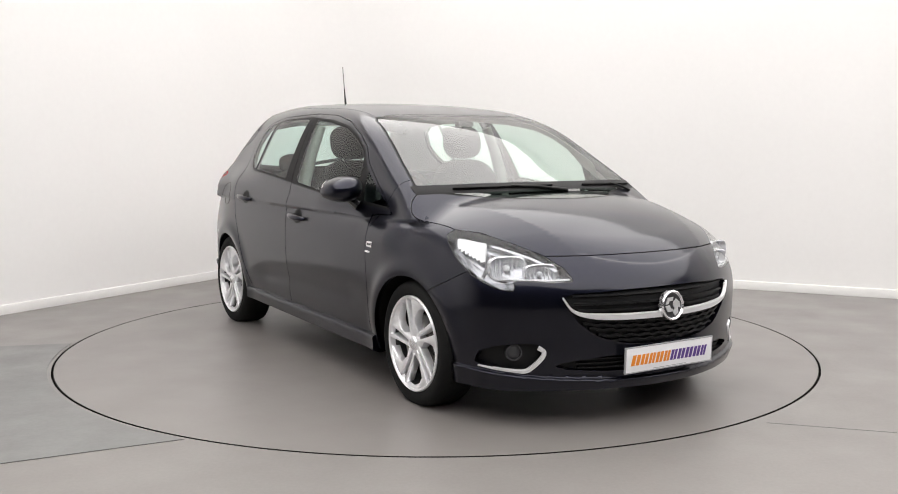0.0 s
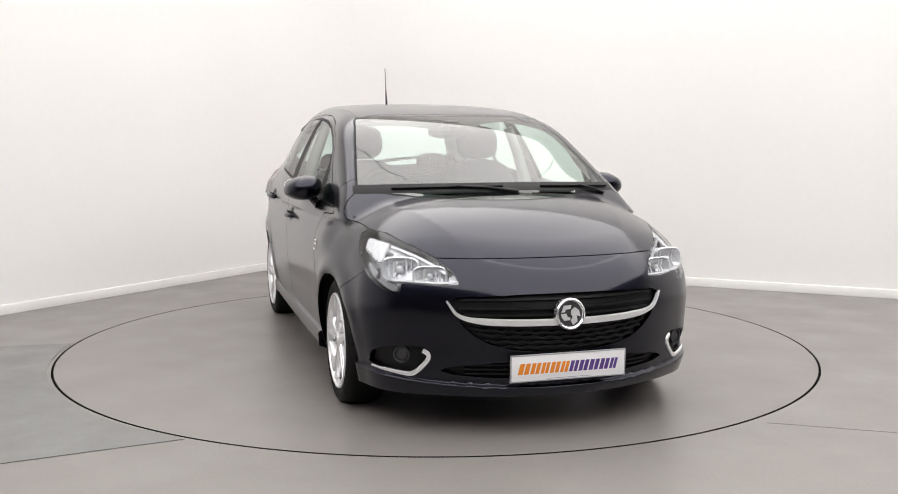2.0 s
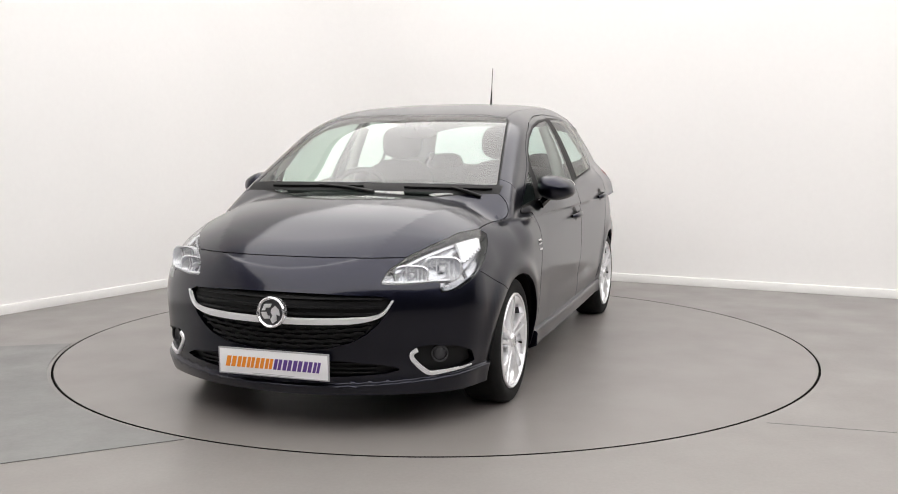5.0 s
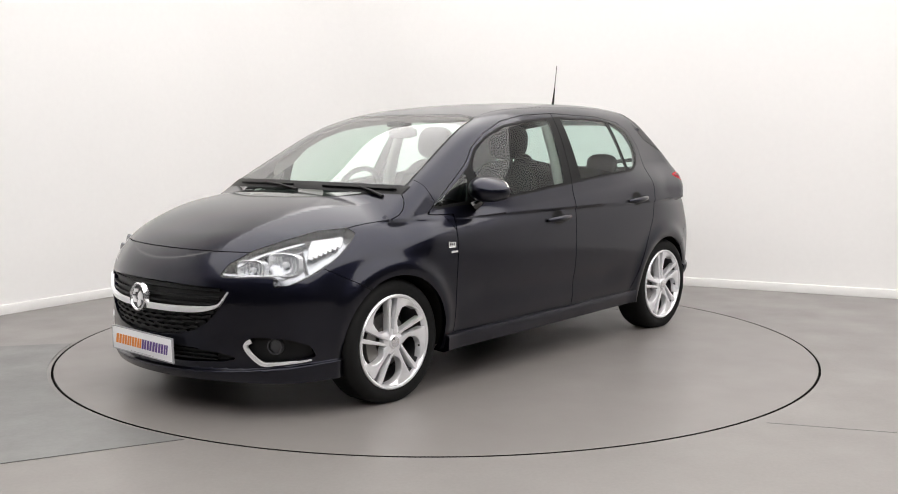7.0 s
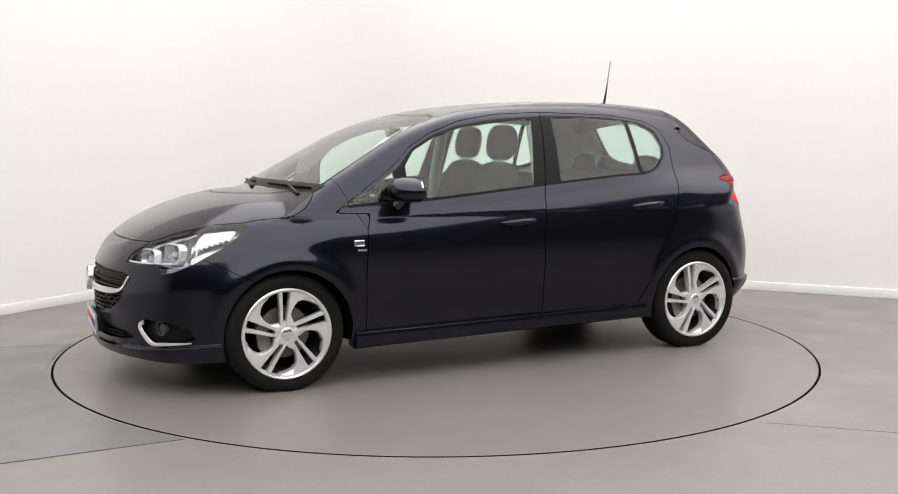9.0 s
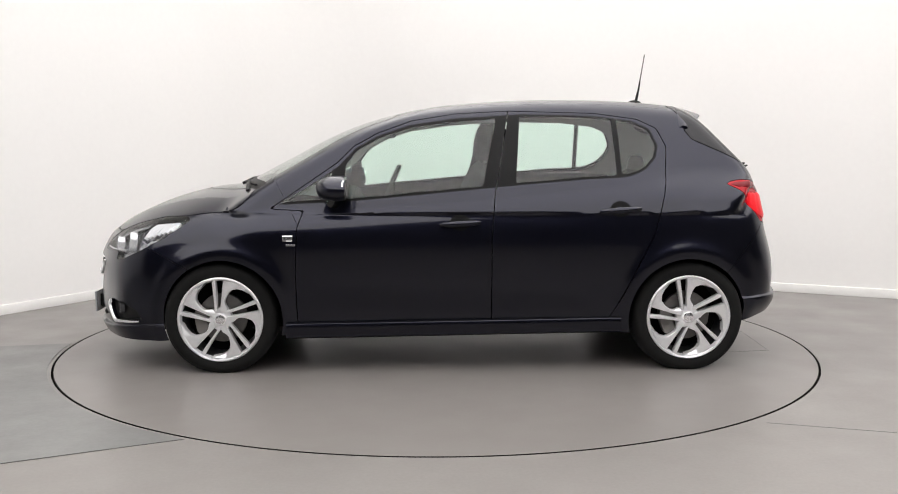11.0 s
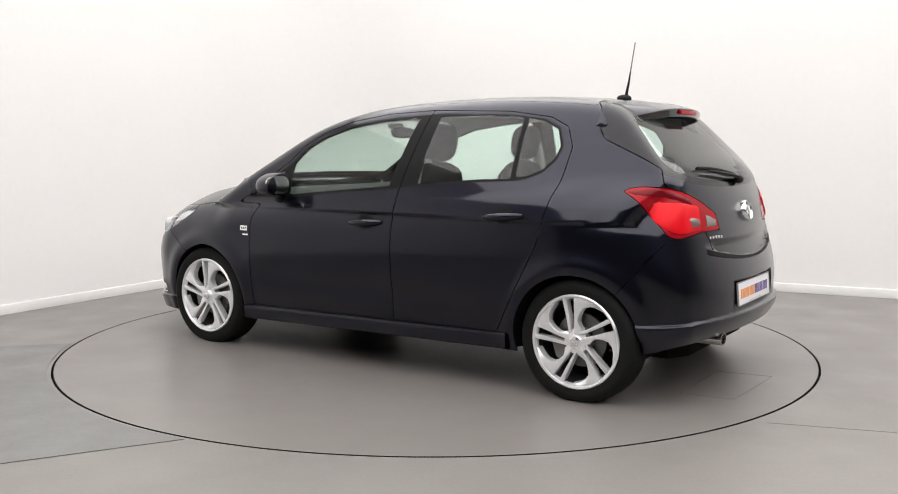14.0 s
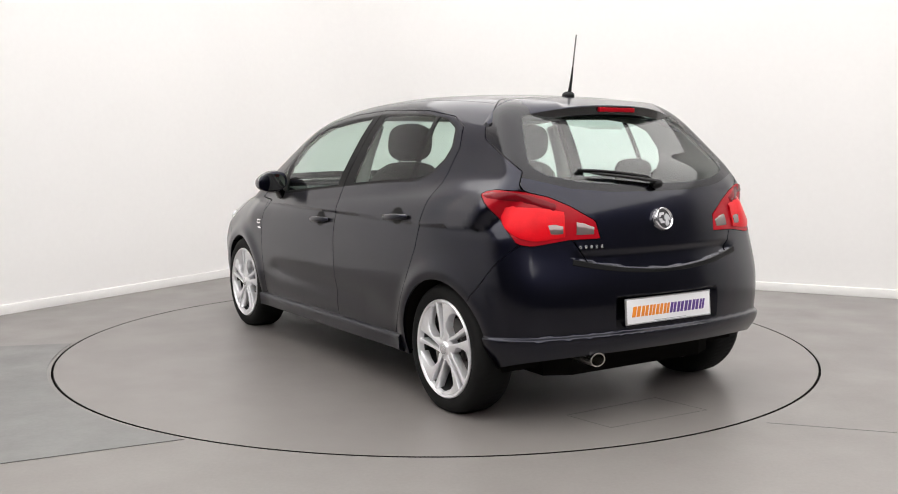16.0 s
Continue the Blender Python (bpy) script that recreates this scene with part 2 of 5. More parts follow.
def floor_patch():
    """A darker painted area of the floor that ends at the turntable."""
    bm = bmesh.new()
    arc = [(2.245 * math.cos(a), 2.245 * math.sin(a)) for a in np.linspace(radians(181.5), radians(242.0), 40)]
    prism(bm, arc + [(-2.6, -2.72), (-5.2, -3.8), (-6.0, -1.2), (-2.64, -0.15)], pose(0, 0, 0.0005), 0.003)
    bmesh.ops.recalc_face_normals(bm, faces=bm.faces)
    part("floor_patch", bm, M_PATCH, the_floor, "darker grey painted patch of floor", smooth=False)
    for a, b, w in (((1.45, -1.77), (2.3, -2.03), 0.004), ((2.6, -1.2), (4.2, -1.1), 0.004)):
        bm = bmesh.new()
        d = (Vector(b) - Vector(a)).normalized()
        n = Vector((-d.y, d.x)) * w
        prism(bm, [(a[0] - n.x, a[1] - n.y), (b[0] - n.x * 0.3, b[1] - n.y * 0.3), (b[0] + n.x * 0.3, b[1] + n.y * 0.3), (a[0] + n.x, a[1] + n.y)], pose(0, 0, 0.0002), 0.0012)
        bmesh.ops.recalc_face_normals(bm, faces=bm.faces)
        part("hairline_joint", bm, M_PATCH, the_floor, "faint hairline floor joint", smooth=False)


floor_patch()


def ceiling():
    bm = bmesh.new()
    c = [CORNER, *[Vector(p) for p in back]]
    lo = [bm.verts.new((p.x, p.y, HEIGHT)) for p in c]
    hi = [bm.verts.new((p.x, p.y, HEIGHT + 0.15)) for p in c]
    bm.faces.new(lo)
    bm.faces.new(hi[::-1])
    for i in range(4):
        bm.faces.new((lo[i], lo[(i + 1) % 4], hi[(i + 1) % 4], hi[i]))
    bmesh.ops.recalc_face_normals(bm, faces=bm.faces)
    tagged(part("ceiling", bm, M_CEIL, smooth=False), "plain white ceiling", "ceiling", kind="structure")


ceiling()


def softbox(w, d):
    """A hanging light box with a glowing diffuser."""
    ob = new("ceiling_light")
    tagged(ob, "large white softbox lamp hanging below the ceiling", "studio lamp", "softboxes over the turntable")
    bm = bmesh.new()
    w, d = w / 2, d / 2
    for x0, x1, y0, y1 in ((-w, w, -d, -d + 0.006), (-w, w, d - 0.006, d), (-w, -w + 0.006, -d + 0.006, d - 0.006), (w - 0.006, w, -d + 0.006, d - 0.006)):
        box(bm, x0, x1, y0, y1, 0.0, 0.14)
    part("frame", bm, M_SATIN, ob, smooth=False)
    bm = bmesh.new()
    box(bm, -w + 0.006, w - 0.006, -d + 0.006, d - 0.006, 0.008, 0.03)
    part("diffuser", bm, M_LIGHT, ob, "glowing white diffuser", smooth=False)
    for x in (-w + 0.2, w - 0.2):
        bm = bmesh.new()
        sweep(bm, [(x, 0, 0.02), (x, 0, HEIGHT - LAMP_Z)], 0.008, 6)
        part("hanger", bm, M_STEEL, ob)
    return ob


LAMP_Z = 3.85
TURN = pose(0.2, -0.6, LAMP_Z, 0, 0, -26.2)
lamp = softbox(3.4, 2.5)
lamp.matrix_basis = TURN @ pose(-1.30, 2.00, 0)
for column in (-1.30, 2.10, 5.50):
    for row in (2.00, -0.50, -3.00, -5.50):
        if (column, row) != (-1.30, 2.00):
            copy_thing(lamp, TURN @ pose(column, row, 0))

# ---------------------------------------------------------------- turntable
table = new("turntable")
tagged(table, "round grey resin turntable flush with the floor", "turntable")


def turntable():
    bm = bmesh.new()
    revolve(bm, [(0.0, 0.0), (0.8, 0.0), (1.6, 0.0), (TABLE_R - 0.004, 0.0), (TABLE_R, -0.004), (TABLE_R, -0.05), (0.0, -0.05)], 160, pose(0, 0, 0, 0, 0, 0) @ pose(0, 0, 0, 90, 0, 0))
    part("disc", bm, M_DISC, table, smooth=True)
    # The side face is blackened too, so the gap stays dark.
    bm = bmesh.new()
    revolve(bm, [(TABLE_R - 0.0035, 0.0008), (TABLE_R + 0.001, 0.0008), (TABLE_R + 0.001, -0.049)], 160, pose(0, 0, 0, 90, 0, 0))
    part("edge", bm, M_SEAM, table, "dark turntable edge")
    for i in range(4):
        c = [(-1.985, -0.225), (-1.70, -0.18), (-1.705, 0.375), (-1.955, 0.335)]
        a, b = Vector(c[i]), Vector(c[(i + 1) % 4])
        n = Vector((-(b - a).y, (b - a).x)).normalized() * 0.0014
        bm = bmesh.new()
        prism(bm, [tuple(a - n), tuple(b - n), tuple(b + n), tuple(a + n)], pose(0, 0, 0.0003), 0.001)
        bmesh.ops.recalc_face_normals(bm, faces=bm.faces)
        part("hatch_joint", bm, M_PATCH, table, "thin dark joint of a floor hatch", smooth=False)


turntable()

# ---------------------------------------------------------------- the car: body surface
# car space: x ahead, y to its left, z up; the origin on the ground midway between the axles
AXLE, TRACK, TYRE_R = 1.2555, 0.735, 0.303


class Curve:
    """A natural cubic through a few design points, straight beyond its ends."""

    def __init__(self, *points):
        self.x = np.array([p[0] for p in points], float)
        self.y = np.array([p[1] for p in points], float)
        n, h = len(points), np.diff(self.x)
        a = np.eye(n)
        r = np.zeros(n)
        for i in range(1, n - 1):
            a[i, i - 1:i + 2] = h[i - 1], 2 * (h[i - 1] + h[i]), h[i]
            r[i] = 6 * ((self.y[i + 1] - self.y[i]) / h[i] - (self.y[i] - self.y[i - 1]) / h[i - 1])
        self.m = np.linalg.solve(a, r)
        self.s0 = (self.y[1] - self.y[0]) / h[0] - h[0] * self.m[1] / 6
        self.s1 = (self.y[-1] - self.y[-2]) / h[-1] + h[-1] * self.m[-2] / 6

    def __call__(self, q):
        q = np.asarray(q, float)
        c = np.clip(q, self.x[0], self.x[-1])
        i = np.clip(np.searchsorted(self.x, c) - 1, 0, len(self.x) - 2)
        h = self.x[i + 1] - self.x[i]
        a, b = (self.x[i + 1] - c) / h, (c - self.x[i]) / h
        y = a * self.y[i] + b * self.y[i + 1] + ((a ** 3 - a) * self.m[i] + (b ** 3 - b) * self.m[i + 1]) * h * h / 6
        return y + np.minimum(q - self.x[0], 0) * self.s0 + np.maximum(q - self.x[-1], 0) * self.s1


def smax(a, b, k):
    h = np.clip(0.5 + 0.5 * (a - b) / k, 0, 1)
    return b + (a - b) * h + k * h * (1 - h)


def smin(a, b, k):
    return -smax(-a, -b, k)


def step(e0, e1, x):
    t = np.clip((x - e0) / (e1 - e0), 0, 1)
    return t * t * (3 - 2 * t)


# design curves
HOOD = Curve((0.6, 1.02), (1.15, 0.985), (1.38, 0.968), (1.53, 0.938), (1.69, 0.886), (1.81, 0.832), (1.92, 0.774), (2.02, 0.698), (2.09, 0.62))
PLAN = Curve((-2.0, 0.715), (-1.75, 0.768), (-1.45, 0.832), (-1.0, 0.860), (-0.3, 0.862), (0.5, 0.864), (1.0, 0.862), (1.35, 0.848), (1.6, 0.815), (1.8, 0.778), (2.05, 0.72))
NOSE = Curve((0.10, 2.0), (0.20, 2.06), (0.26, 2.078), (0.40, 2.083), (0.55, 2.084), (0.64, 2.062), (0.72, 2.026), (0.85, 1.925))
TAIL = Curve((0.15, -1.82), (0.25, -1.862), (0.36, -1.862), (0.50, -1.866), (0.62, -1.853), (0.69, -1.834), (0.77, -1.812), (0.88, -1.787), (0.98, -1.755), (1.05, -1.725), (1.2, -1.62))
FLANK = Curve((0.10, -0.075), (0.22, -0.050), (0.32, -0.026), (0.46, -0.008), (0.60, 0.0), (0.75, -0.002), (0.86, -0.012), (1.0, -0.03), (1.2, -0.06))
ROOF = Curve((-1.75, 1.345), (-1.50, 1.405), (-1.33, 1.436), (-1.10, 1.463), (-0.77, 1.480), (-0.30, 1.473), (0.02, 1.449), (0.33, 1.402), (0.55, 1.345), (1.2, 1.05))
SCREEN = Curve((0.90, 1.36), (0.98, 1.235), (1.02, 1.168), (1.106, 1.010), (1.219, 0.800), (1.322, 0.585), (1.378, 0.420), (1.42, 0.26), (1.5, -0.1))
HATCH = Curve((0.80, -1.64), (0.95, -1.700), (1.03, -1.712), (1.09, -1.685), (1.20, -1.580), (1.344, -1.430), (1.40, -1.365), (1.5, -1.22))
CABIN = Curve((0.85, 0.850), (0.95, 0.820), (1.06, 0.782), (1.16, 0.737), (1.26, 0.686), (1.34, 0.636), (1.42, 0.570), (1.5, 0.49))


def crease(x):
    """The height of the shoulder line along the flank."""
    return 0.898 - 0.072 * x


def bead_line(y, z):
    """Height over the smile-shaped fold below the bonnet's front edge."""
    return z - 0.697 - 0.40 * y ** 2


def lip_height(y, z):
    """Height measured along the front lip, which drops towards the corners."""
    return z - 0.035 * np.clip(y / 0.75, 0, 1.1) ** 3


def apron_height(x, z):
    """Height measured along the rear apron, whose ledge rises towards the tail."""
    return z - 0.05 * np.clip(-x - 1.5, 0, 0.4)


def body_field(x, y, z):
    """Below zero inside the car's outer skin (y positive half)."""
    y = np.abs(y)
    # lower body
    c = crease(x)
    half = PLAN(x) + FLANK(z)
    ledge = 0.5 * (z - c + np.sqrt((z - c) ** 2 + (0.008 + 0.05 * step(0.2, 0.8, x)) ** 2))
    half = half - 0.34 * ledge * step(-1.7, -1.3, x) * (0.55 + 0.45 * step(0.7, 0.2, x)) * step(1.45, 1.0, x)
    half = half - 0.055 * step(0.50, 0.82, z) * step(1.0, 1.45, x) - 0.020 * step(0.6, 0.95, z) * step(-1.1, -1.6, x) - 0.074 * step(0.80, 1.03, z) * step(-1.10, -1.55, x)
    hollow = np.exp(-((z - c + 0.055) / 0.055) ** 2) * 0.005 * step(-1.55, -1.2, x) * step(1.0, 0.7, x)
    half = half - hollow
    # low blade above the sill
    half = half - 0.010 * np.exp(-((z - (0.43 + 0.03 * x)) / 0.07) ** 2) * step(-0.85, -0.5, x) * step(0.9, 0.6, x)
    # flared arches
    for a in (AXLE, -AXLE):
        r = np.hypot(x - a, z - TYRE_R)
        half = half + 0.014 * np.exp(-((r - 0.345) / 0.05) ** 2)
    # deeper skirts along the bottom, front and rear
    a = apron_height(x, z)
    apron = (0.020 * step(0.398, 0.382, a) - 0.075 * step(0.37, 0.22, a)) * step(-1.42, -1.55, x)
    lip = 0.026 * step(0.223, 0.207, lip_height(y, z)) * step(1.50, 1.60, x)
    half = half + apron * 0.7 + lip * 0.8
    side = y - half
    crown = 0.115 * y ** 2 + 0.16 * y ** 4
    ridge = 0.37 + 0.30 * (1.92 - x)
    crown = crown + 0.13 * np.maximum(y - ridge, 0) * step(1.0, 1.2, x)
    top = z - (HOOD(x) - crown)
    fall = bead_line(y, z)
    bead = 0.008 * step(0.004, -0.004, fall) * step(-0.09, -0.01, fall) * step(0.40, 0.30, y)
    front = x - (NOSE(z) + lip + bead - 0.51 * y ** 2 - 0.06 * y ** 4)
    dent = 0.055 * step(0.305, 0.285, y) * step(0.425, 0.44, z) * step(0.565, 0.55, z)
    dent = dent + 0.016 * step(0.52, 0.40, y) * step(0.668 + 0.26 * y ** 2, 0.676 + 0.26 * y ** 2, z) * step(0.775, 0.735, z)
    rear = (TAIL(z) - apron + dent + 0.19 * y ** 2 + 0.11 * y ** 4) - x
    low = smax(side, top, 0.09)
    low = smax(low, front, 0.10)
    low = smax(low, rear, 0.10)
    # cabin
    narrow = 0.088 * step(-0.6, -1.65, x) * step(0.92, 1.10, z) + 0.058 * step(0.2, 1.0, x)
    cside = (y - (CABIN(z) - narrow)) * 0.88
    ctop = z - (ROOF(x) - 0.004 - 0.07 * y ** 2 - 0.05 * y ** 4)
    cfront = (x - (SCREEN(z) - 0.34 * y ** 2)) * 0.5
    crear = ((HATCH(z) + 0.16 * y ** 2 + 0.10 * y ** 4) - x) * 0.72
    cab = smax(cside, ctop, 0.062)
    cab = smax(cab, cfront, 0.05)
    cab = smax(cab, crear, 0.05)
    cab = np.maximum(cab, 0.86 - z)
    return smin(low, cab, 0.025)


def body_normal(p):
    e = 1e-3
    g = np.stack([body_field(*(p + d).T) - body_field(*(p - d).T) for d in np.eye(3) * e], 1)
    g[np.abs(p[:, 1]) < 2e-3, 1] = 0
    return g / np.maximum(np.linalg.norm(g, axis=1, keepdims=True), 1e-9)


class Skin:
    """A triangle sheet with its points, normals and marks on its faces."""

    def __init__(self, v, n, f, marks):
        self.v, self.n, self.f, self.marks = v, n, f, marks

    def cut(self, name, field, level=0.0):
        """Split every face along field = level (metres on the sheet); marks the side below."""
        d0 = field(self.v)
        e = 2e-3
        g = np.stack([(field(self.v + a) - field(self.v - a)) / (2 * e) for a in np.eye(3) * e], 1)
        g -= self.n * (g * self.n).sum(1, keepdims=True)
        d = np.clip(d0 / np.clip(np.linalg.norm(g, axis=1), 0.25, 6), -9, 9) - level
        d[np.abs(d) < 2e-4] = 2e-4
        s = d[self.f] < 0
        k = s.sum(1)
        keep = (k == 0) | (k == 3)
        f = self.f[~keep]
        marks = {a: b[keep] for a, b in self.marks.items()}
        inside = k[keep] == 3
        if len(f):
            sf = s[~keep]
            one = np.where(sf.sum(1) == 1, np.argmax(sf, 1), np.argmin(sf, 1))
            idx = np.arange(len(f))
            a, b, c = f[idx, one], f[idx, (one + 1) % 3], f[idx, (one + 2) % 3]
            alone = sf[idx, one]
            pairs = np.concatenate([np.stack([a, b], 1), np.stack([a, c], 1)])
            key = np.sort(pairs, 1)
            uniq, inv = np.unique(key, axis=0, return_inverse=True)
            inv = inv.ravel()
            p, q = uniq[:, 0], uniq[:, 1]
            t = (d[p] / (d[p] - d[q]))[:, None]
            base = len(self.v)
            self.v = np.concatenate([self.v, self.v[p] * (1 - t) + self.v[q] * t])
            nn = self.n[p] * (1 - t) + self.n[q] * t
            self.n = np.concatenate([self.n, nn / np.linalg.norm(nn, axis=1, keepdims=True)])
            m = len(f)
            ab, ac = base + inv[:m], base + inv[m:]
            f = np.concatenate([np.stack([a, ab, ac], 1), np.stack([ab, b, c], 1), np.stack([ab, c, ac], 1)])
            for mk in marks:
                old = self.marks[mk][~keep]
                marks[mk] = np.concatenate([marks[mk], old, old, old])
            inside = np.concatenate([inside, alone, ~alone, ~alone])
            self.f = np.concatenate([self.f[keep], f])
        else:
            self.f = self.f[keep]
        marks[name] = inside
        self.marks = marks

    def take(self, where):
        f = self.f[where]
        used, inv = np.unique(f, return_inverse=True)
        return self.v[used], self.n[used], inv.reshape(-1, 3)


def sheet():
    """Rays from a spine inside the car out to its skin."""
    nu, nv = 300, 190
    s = np.linspace(-1, 1, nu)
    x0 = 1.30 * s
    a = np.radians(90) * np.sign(s) * np.clip((np.abs(s) - 0.42) / 0.58, 0, 1) ** 1.25
    e = np.radians(np.concatenate([np.linspace(-52, 0, 70, endpoint=False), np.linspace(0, 90, nv - 70)]))
    A, E = np.meshgrid(a, e, indexing="ij")
    X0 = np.repeat(x0[:, None], nv, 1)
    way = np.stack([np.sin(A) * np.cos(E), np.cos(A) * np.cos(E), np.sin(E)], -1).reshape(-1, 3)
    eye = np.stack([X0, X0 * 0, X0 * 0 + 0.60], -1).reshape(-1, 3)
    lo, hi = np.zeros(len(way)), np.full(len(way), 1.9)
    for r in np.linspace(1.9, 0.05, 90):
        p = eye + way * r
        inside = body_field(*p.T) < 0
        lo = np.where(inside & (lo == 0), r, lo)
        hi = np.where(lo == 0, r, hi)
    for _ in range(16):
        mid = (lo + hi) / 2
        inside = body_field(*(eye + way * mid[:, None]).T) < 0
        lo, hi = np.where(inside, mid, lo), np.where(inside, hi, mid)
    v = eye + way * ((lo + hi) / 2)[:, None]
    v[np.abs(v[:, 1]) < 1e-6, 1] = 0
    i = np.arange(nu * nv).reshape(nu, nv)
    q = np.stack([i[:-1, :-1], i[1:, :-1], i[1:, 1:], i[:-1, 1:]], -1).reshape(-1, 4)
    f = np.concatenate([q[:, [0, 2, 1]], q[:, [0, 3, 2]]])
    return Skin(v, body_normal(v), f, {})


def poly(points, smooth=0):
    """A signed distance to a closed outline of (a, b) points, corners rounded by cutting."""
    p = np.array(points, float)
    for _ in range(smooth):
        n = np.roll(p, -1, 0)
        p = np.stack([p * 0.75 + n * 0.25, p * 0.25 + n * 0.75], 1).reshape(-1, 2)

    def field(a, b):
        q = np.stack([a, b], -1)
        best = np.full(len(q), 1e9)
        odd = np.zeros(len(q), bool)
        for s, t in zip(p, np.roll(p, -1, 0)):
            e = t - s
            w = q - s
            k = np.clip((w @ e) / max(e @ e, 1e-12), 0, 1)
            best = np.minimum(best, np.hypot(*(w - k[:, None] * e).T))
            cross = (s[1] > q[:, 1]) != (t[1] > q[:, 1])
            if s[1] != t[1]:
                odd ^= cross & (q[:, 0] < s[0] + (q[:, 1] - s[1]) * e[0] / (t[1] - s[1]))
        return np.where(odd, -best, best)

    return field


def side_view(shape, y_min=0.42):
    """A cut by an outline seen from the side."""
    return lambda p: np.maximum(shape(p[:, 0], p[:, 2]), y_min - p[:, 1])


def front_view(shape, x_min):
    return lambda p: np.maximum(shape(p[:, 1], p[:, 2]), x_min - p[:, 0])


def rear_view(shape, x_max):
    return lambda p: np.maximum(shape(p[:, 1], p[:, 2]), p[:, 0] - x_max)


# outlines
DOOR_F = poly([(0.99, 0.875), (0.80, 1.005), (0.63, 1.122), (0.545, 1.207), (0.42, 1.277), (0.235, 1.344), (0.0, 1.382), (-0.292, 1.398), (-0.205, 0.945), (-0.188, 0.72), (-0.189, 0.272), (0.70, 0.266), (0.845, 0.275), (0.850, 0.55), (0.838, 0.787), (0.808, 0.868)])
DOOR_R = poly([(-0.292, 1.398), (-0.76, 1.386), (-1.0, 1.354), (-1.105, 1.305), (-1.150, 1.205), (-1.130, 1.03), (-1.055, 0.74), (-0.985, 0.60), (-0.90, 0.43), (-0.82, 0.285), (-0.70, 0.274), (-0.189, 0.272), (-0.188, 0.72), (-0.205, 0.945)])
GLASS_F = poly([(0.585, 0.930), (0.590, 1.105), (0.530, 1.185), (0.409, 1.252), (0.245, 1.306), (0.0, 1.340), (-0.222, 1.358), (-0.142, 0.998), (0.005, 0.984)])
GLASS_R = poly([(-0.352, 1.366), (-0.60, 1.370), (-0.855, 1.358), (-0.865, 1.052), (-0.70, 1.045), (-0.318, 1.013)])
GLASS_RQ = poly([(-0.882, 1.354), (-0.965, 1.336), (-1.055, 1.295), (-1.090, 1.210), (-1.075, 1.155), (-1.020, 1.095), (-0.95, 1.064), (-0.892, 1.053)])
GLASS_FQ = poly([(0.945, 0.908), (0.80, 0.990), (0.665, 1.080), (0.655, 1.04), (0.690, 0.930)])
APERTURE = poly([(0.955, 0.898), (0.80, 0.985), (0.625, 1.100), (0.535, 1.197), (0.412, 1.264), (0.246, 1.320), (0.0, 1.356), (-0.36, 1.380), (-0.76, 1.372), (-0.97, 1.345), (-1.065, 1.302), (-1.104, 1.208), (-1.085, 1.145), (-1.025, 1.082), (-0.95, 1.050), (-0.89, 1.040), (-0.70, 1.032), (-0.318, 1.000), (0.0, 0.970), (0.56, 0.918)])
SCREEN_SHAPE = poly([(-0.3, 1.388), (0.40, 1.384), (0.530, 1.366), (0.560, 1.345), (0.60, 1.26), (0.655, 1.10), (0.680, 1.02), (0.655, 0.985), (0.40, 0.960), (-0.3, 0.950)])
HATCH_GLASS = poly([(-0.3, 1.372), (0.42, 1.362), (0.49, 1.346), (0.515, 1.300), (0.565, 1.20), (0.595, 1.13), (0.55, 1.090), (0.42, 1.060), (0.25, 1.046), (-0.3, 1.040)])
HATCH_BAND = poly([(-0.3, 1.45), (0.75, 1.45), (0.90, 1.27), (0.78, 1.105), (0.62, 1.072), (0.45, 1.030), (0.25, 1.013), (-0.3, 1.007)])

HEADLAMP = poly([(0.685, 0.815), (0.733, 0.836), (0.918, 0.828), (1.138, 0.789), (1.321, 0.747), (1.462, 0.693), (1.525, 0.640), (1.40, 0.636), (1.166, 0.645), (1.182, 0.598), (1.06, 0.609), (0.915, 0.654), (0.781, 0.719), (0.705, 0.782)])
TAILLAMP = poly([(0.695, 1.006), (0.740, 1.021), (0.804, 1.028), (0.963, 1.022), (1.115, 0.997), (1.24, 0.958), (1.395, 0.892), (1.425, 0.815), (1.24, 0.812), (1.03, 0.789), (0.945, 0.800), (0.828, 0.905), (0.745, 0.965)])
GRILLE = poly([(-0.2, 0.606), (0.20, 0.602), (0.36, 0.594), (0.455, 0.590), (0.493, 0.570), (0.470, 0.520), (0.435, 0.470), (0.390, 0.430), (0.335, 0.397), (0.24, 0.372), (0.12, 0.360), (-0.2, 0.357)])
INTAKE = poly([(-0.2, 0.330), (0.30, 0.318), (0.46, 0.300), (0.52, 0.280), (0.47, 0.262), (0.30, 0.250), (-0.2, 0.244)])
FOG = poly([(0.555, 0.345), (0.575, 0.372), (0.63, 0.378), (0.72, 0.366), (0.765, 0.335), (0.765, 0.283), (0.70, 0.262), (0.62, 0.258), (0.585, 0.285)])


def hood_cut(p):
    x, y, z = p.T
    line = Curve((1.02, 1.04), (1.07, 0.985), (1.11, 0.93), (1.19, 0.872), (1.30, 0.853), (1.45, 0.832), (1.60, 0.780), (1.8, 0.70), (2.0, 0.6))
    return np.maximum.reduce([0.742 - z, line(x) - z, (1.215 - 0.30 * y ** 2) - x, 0.9 - x])


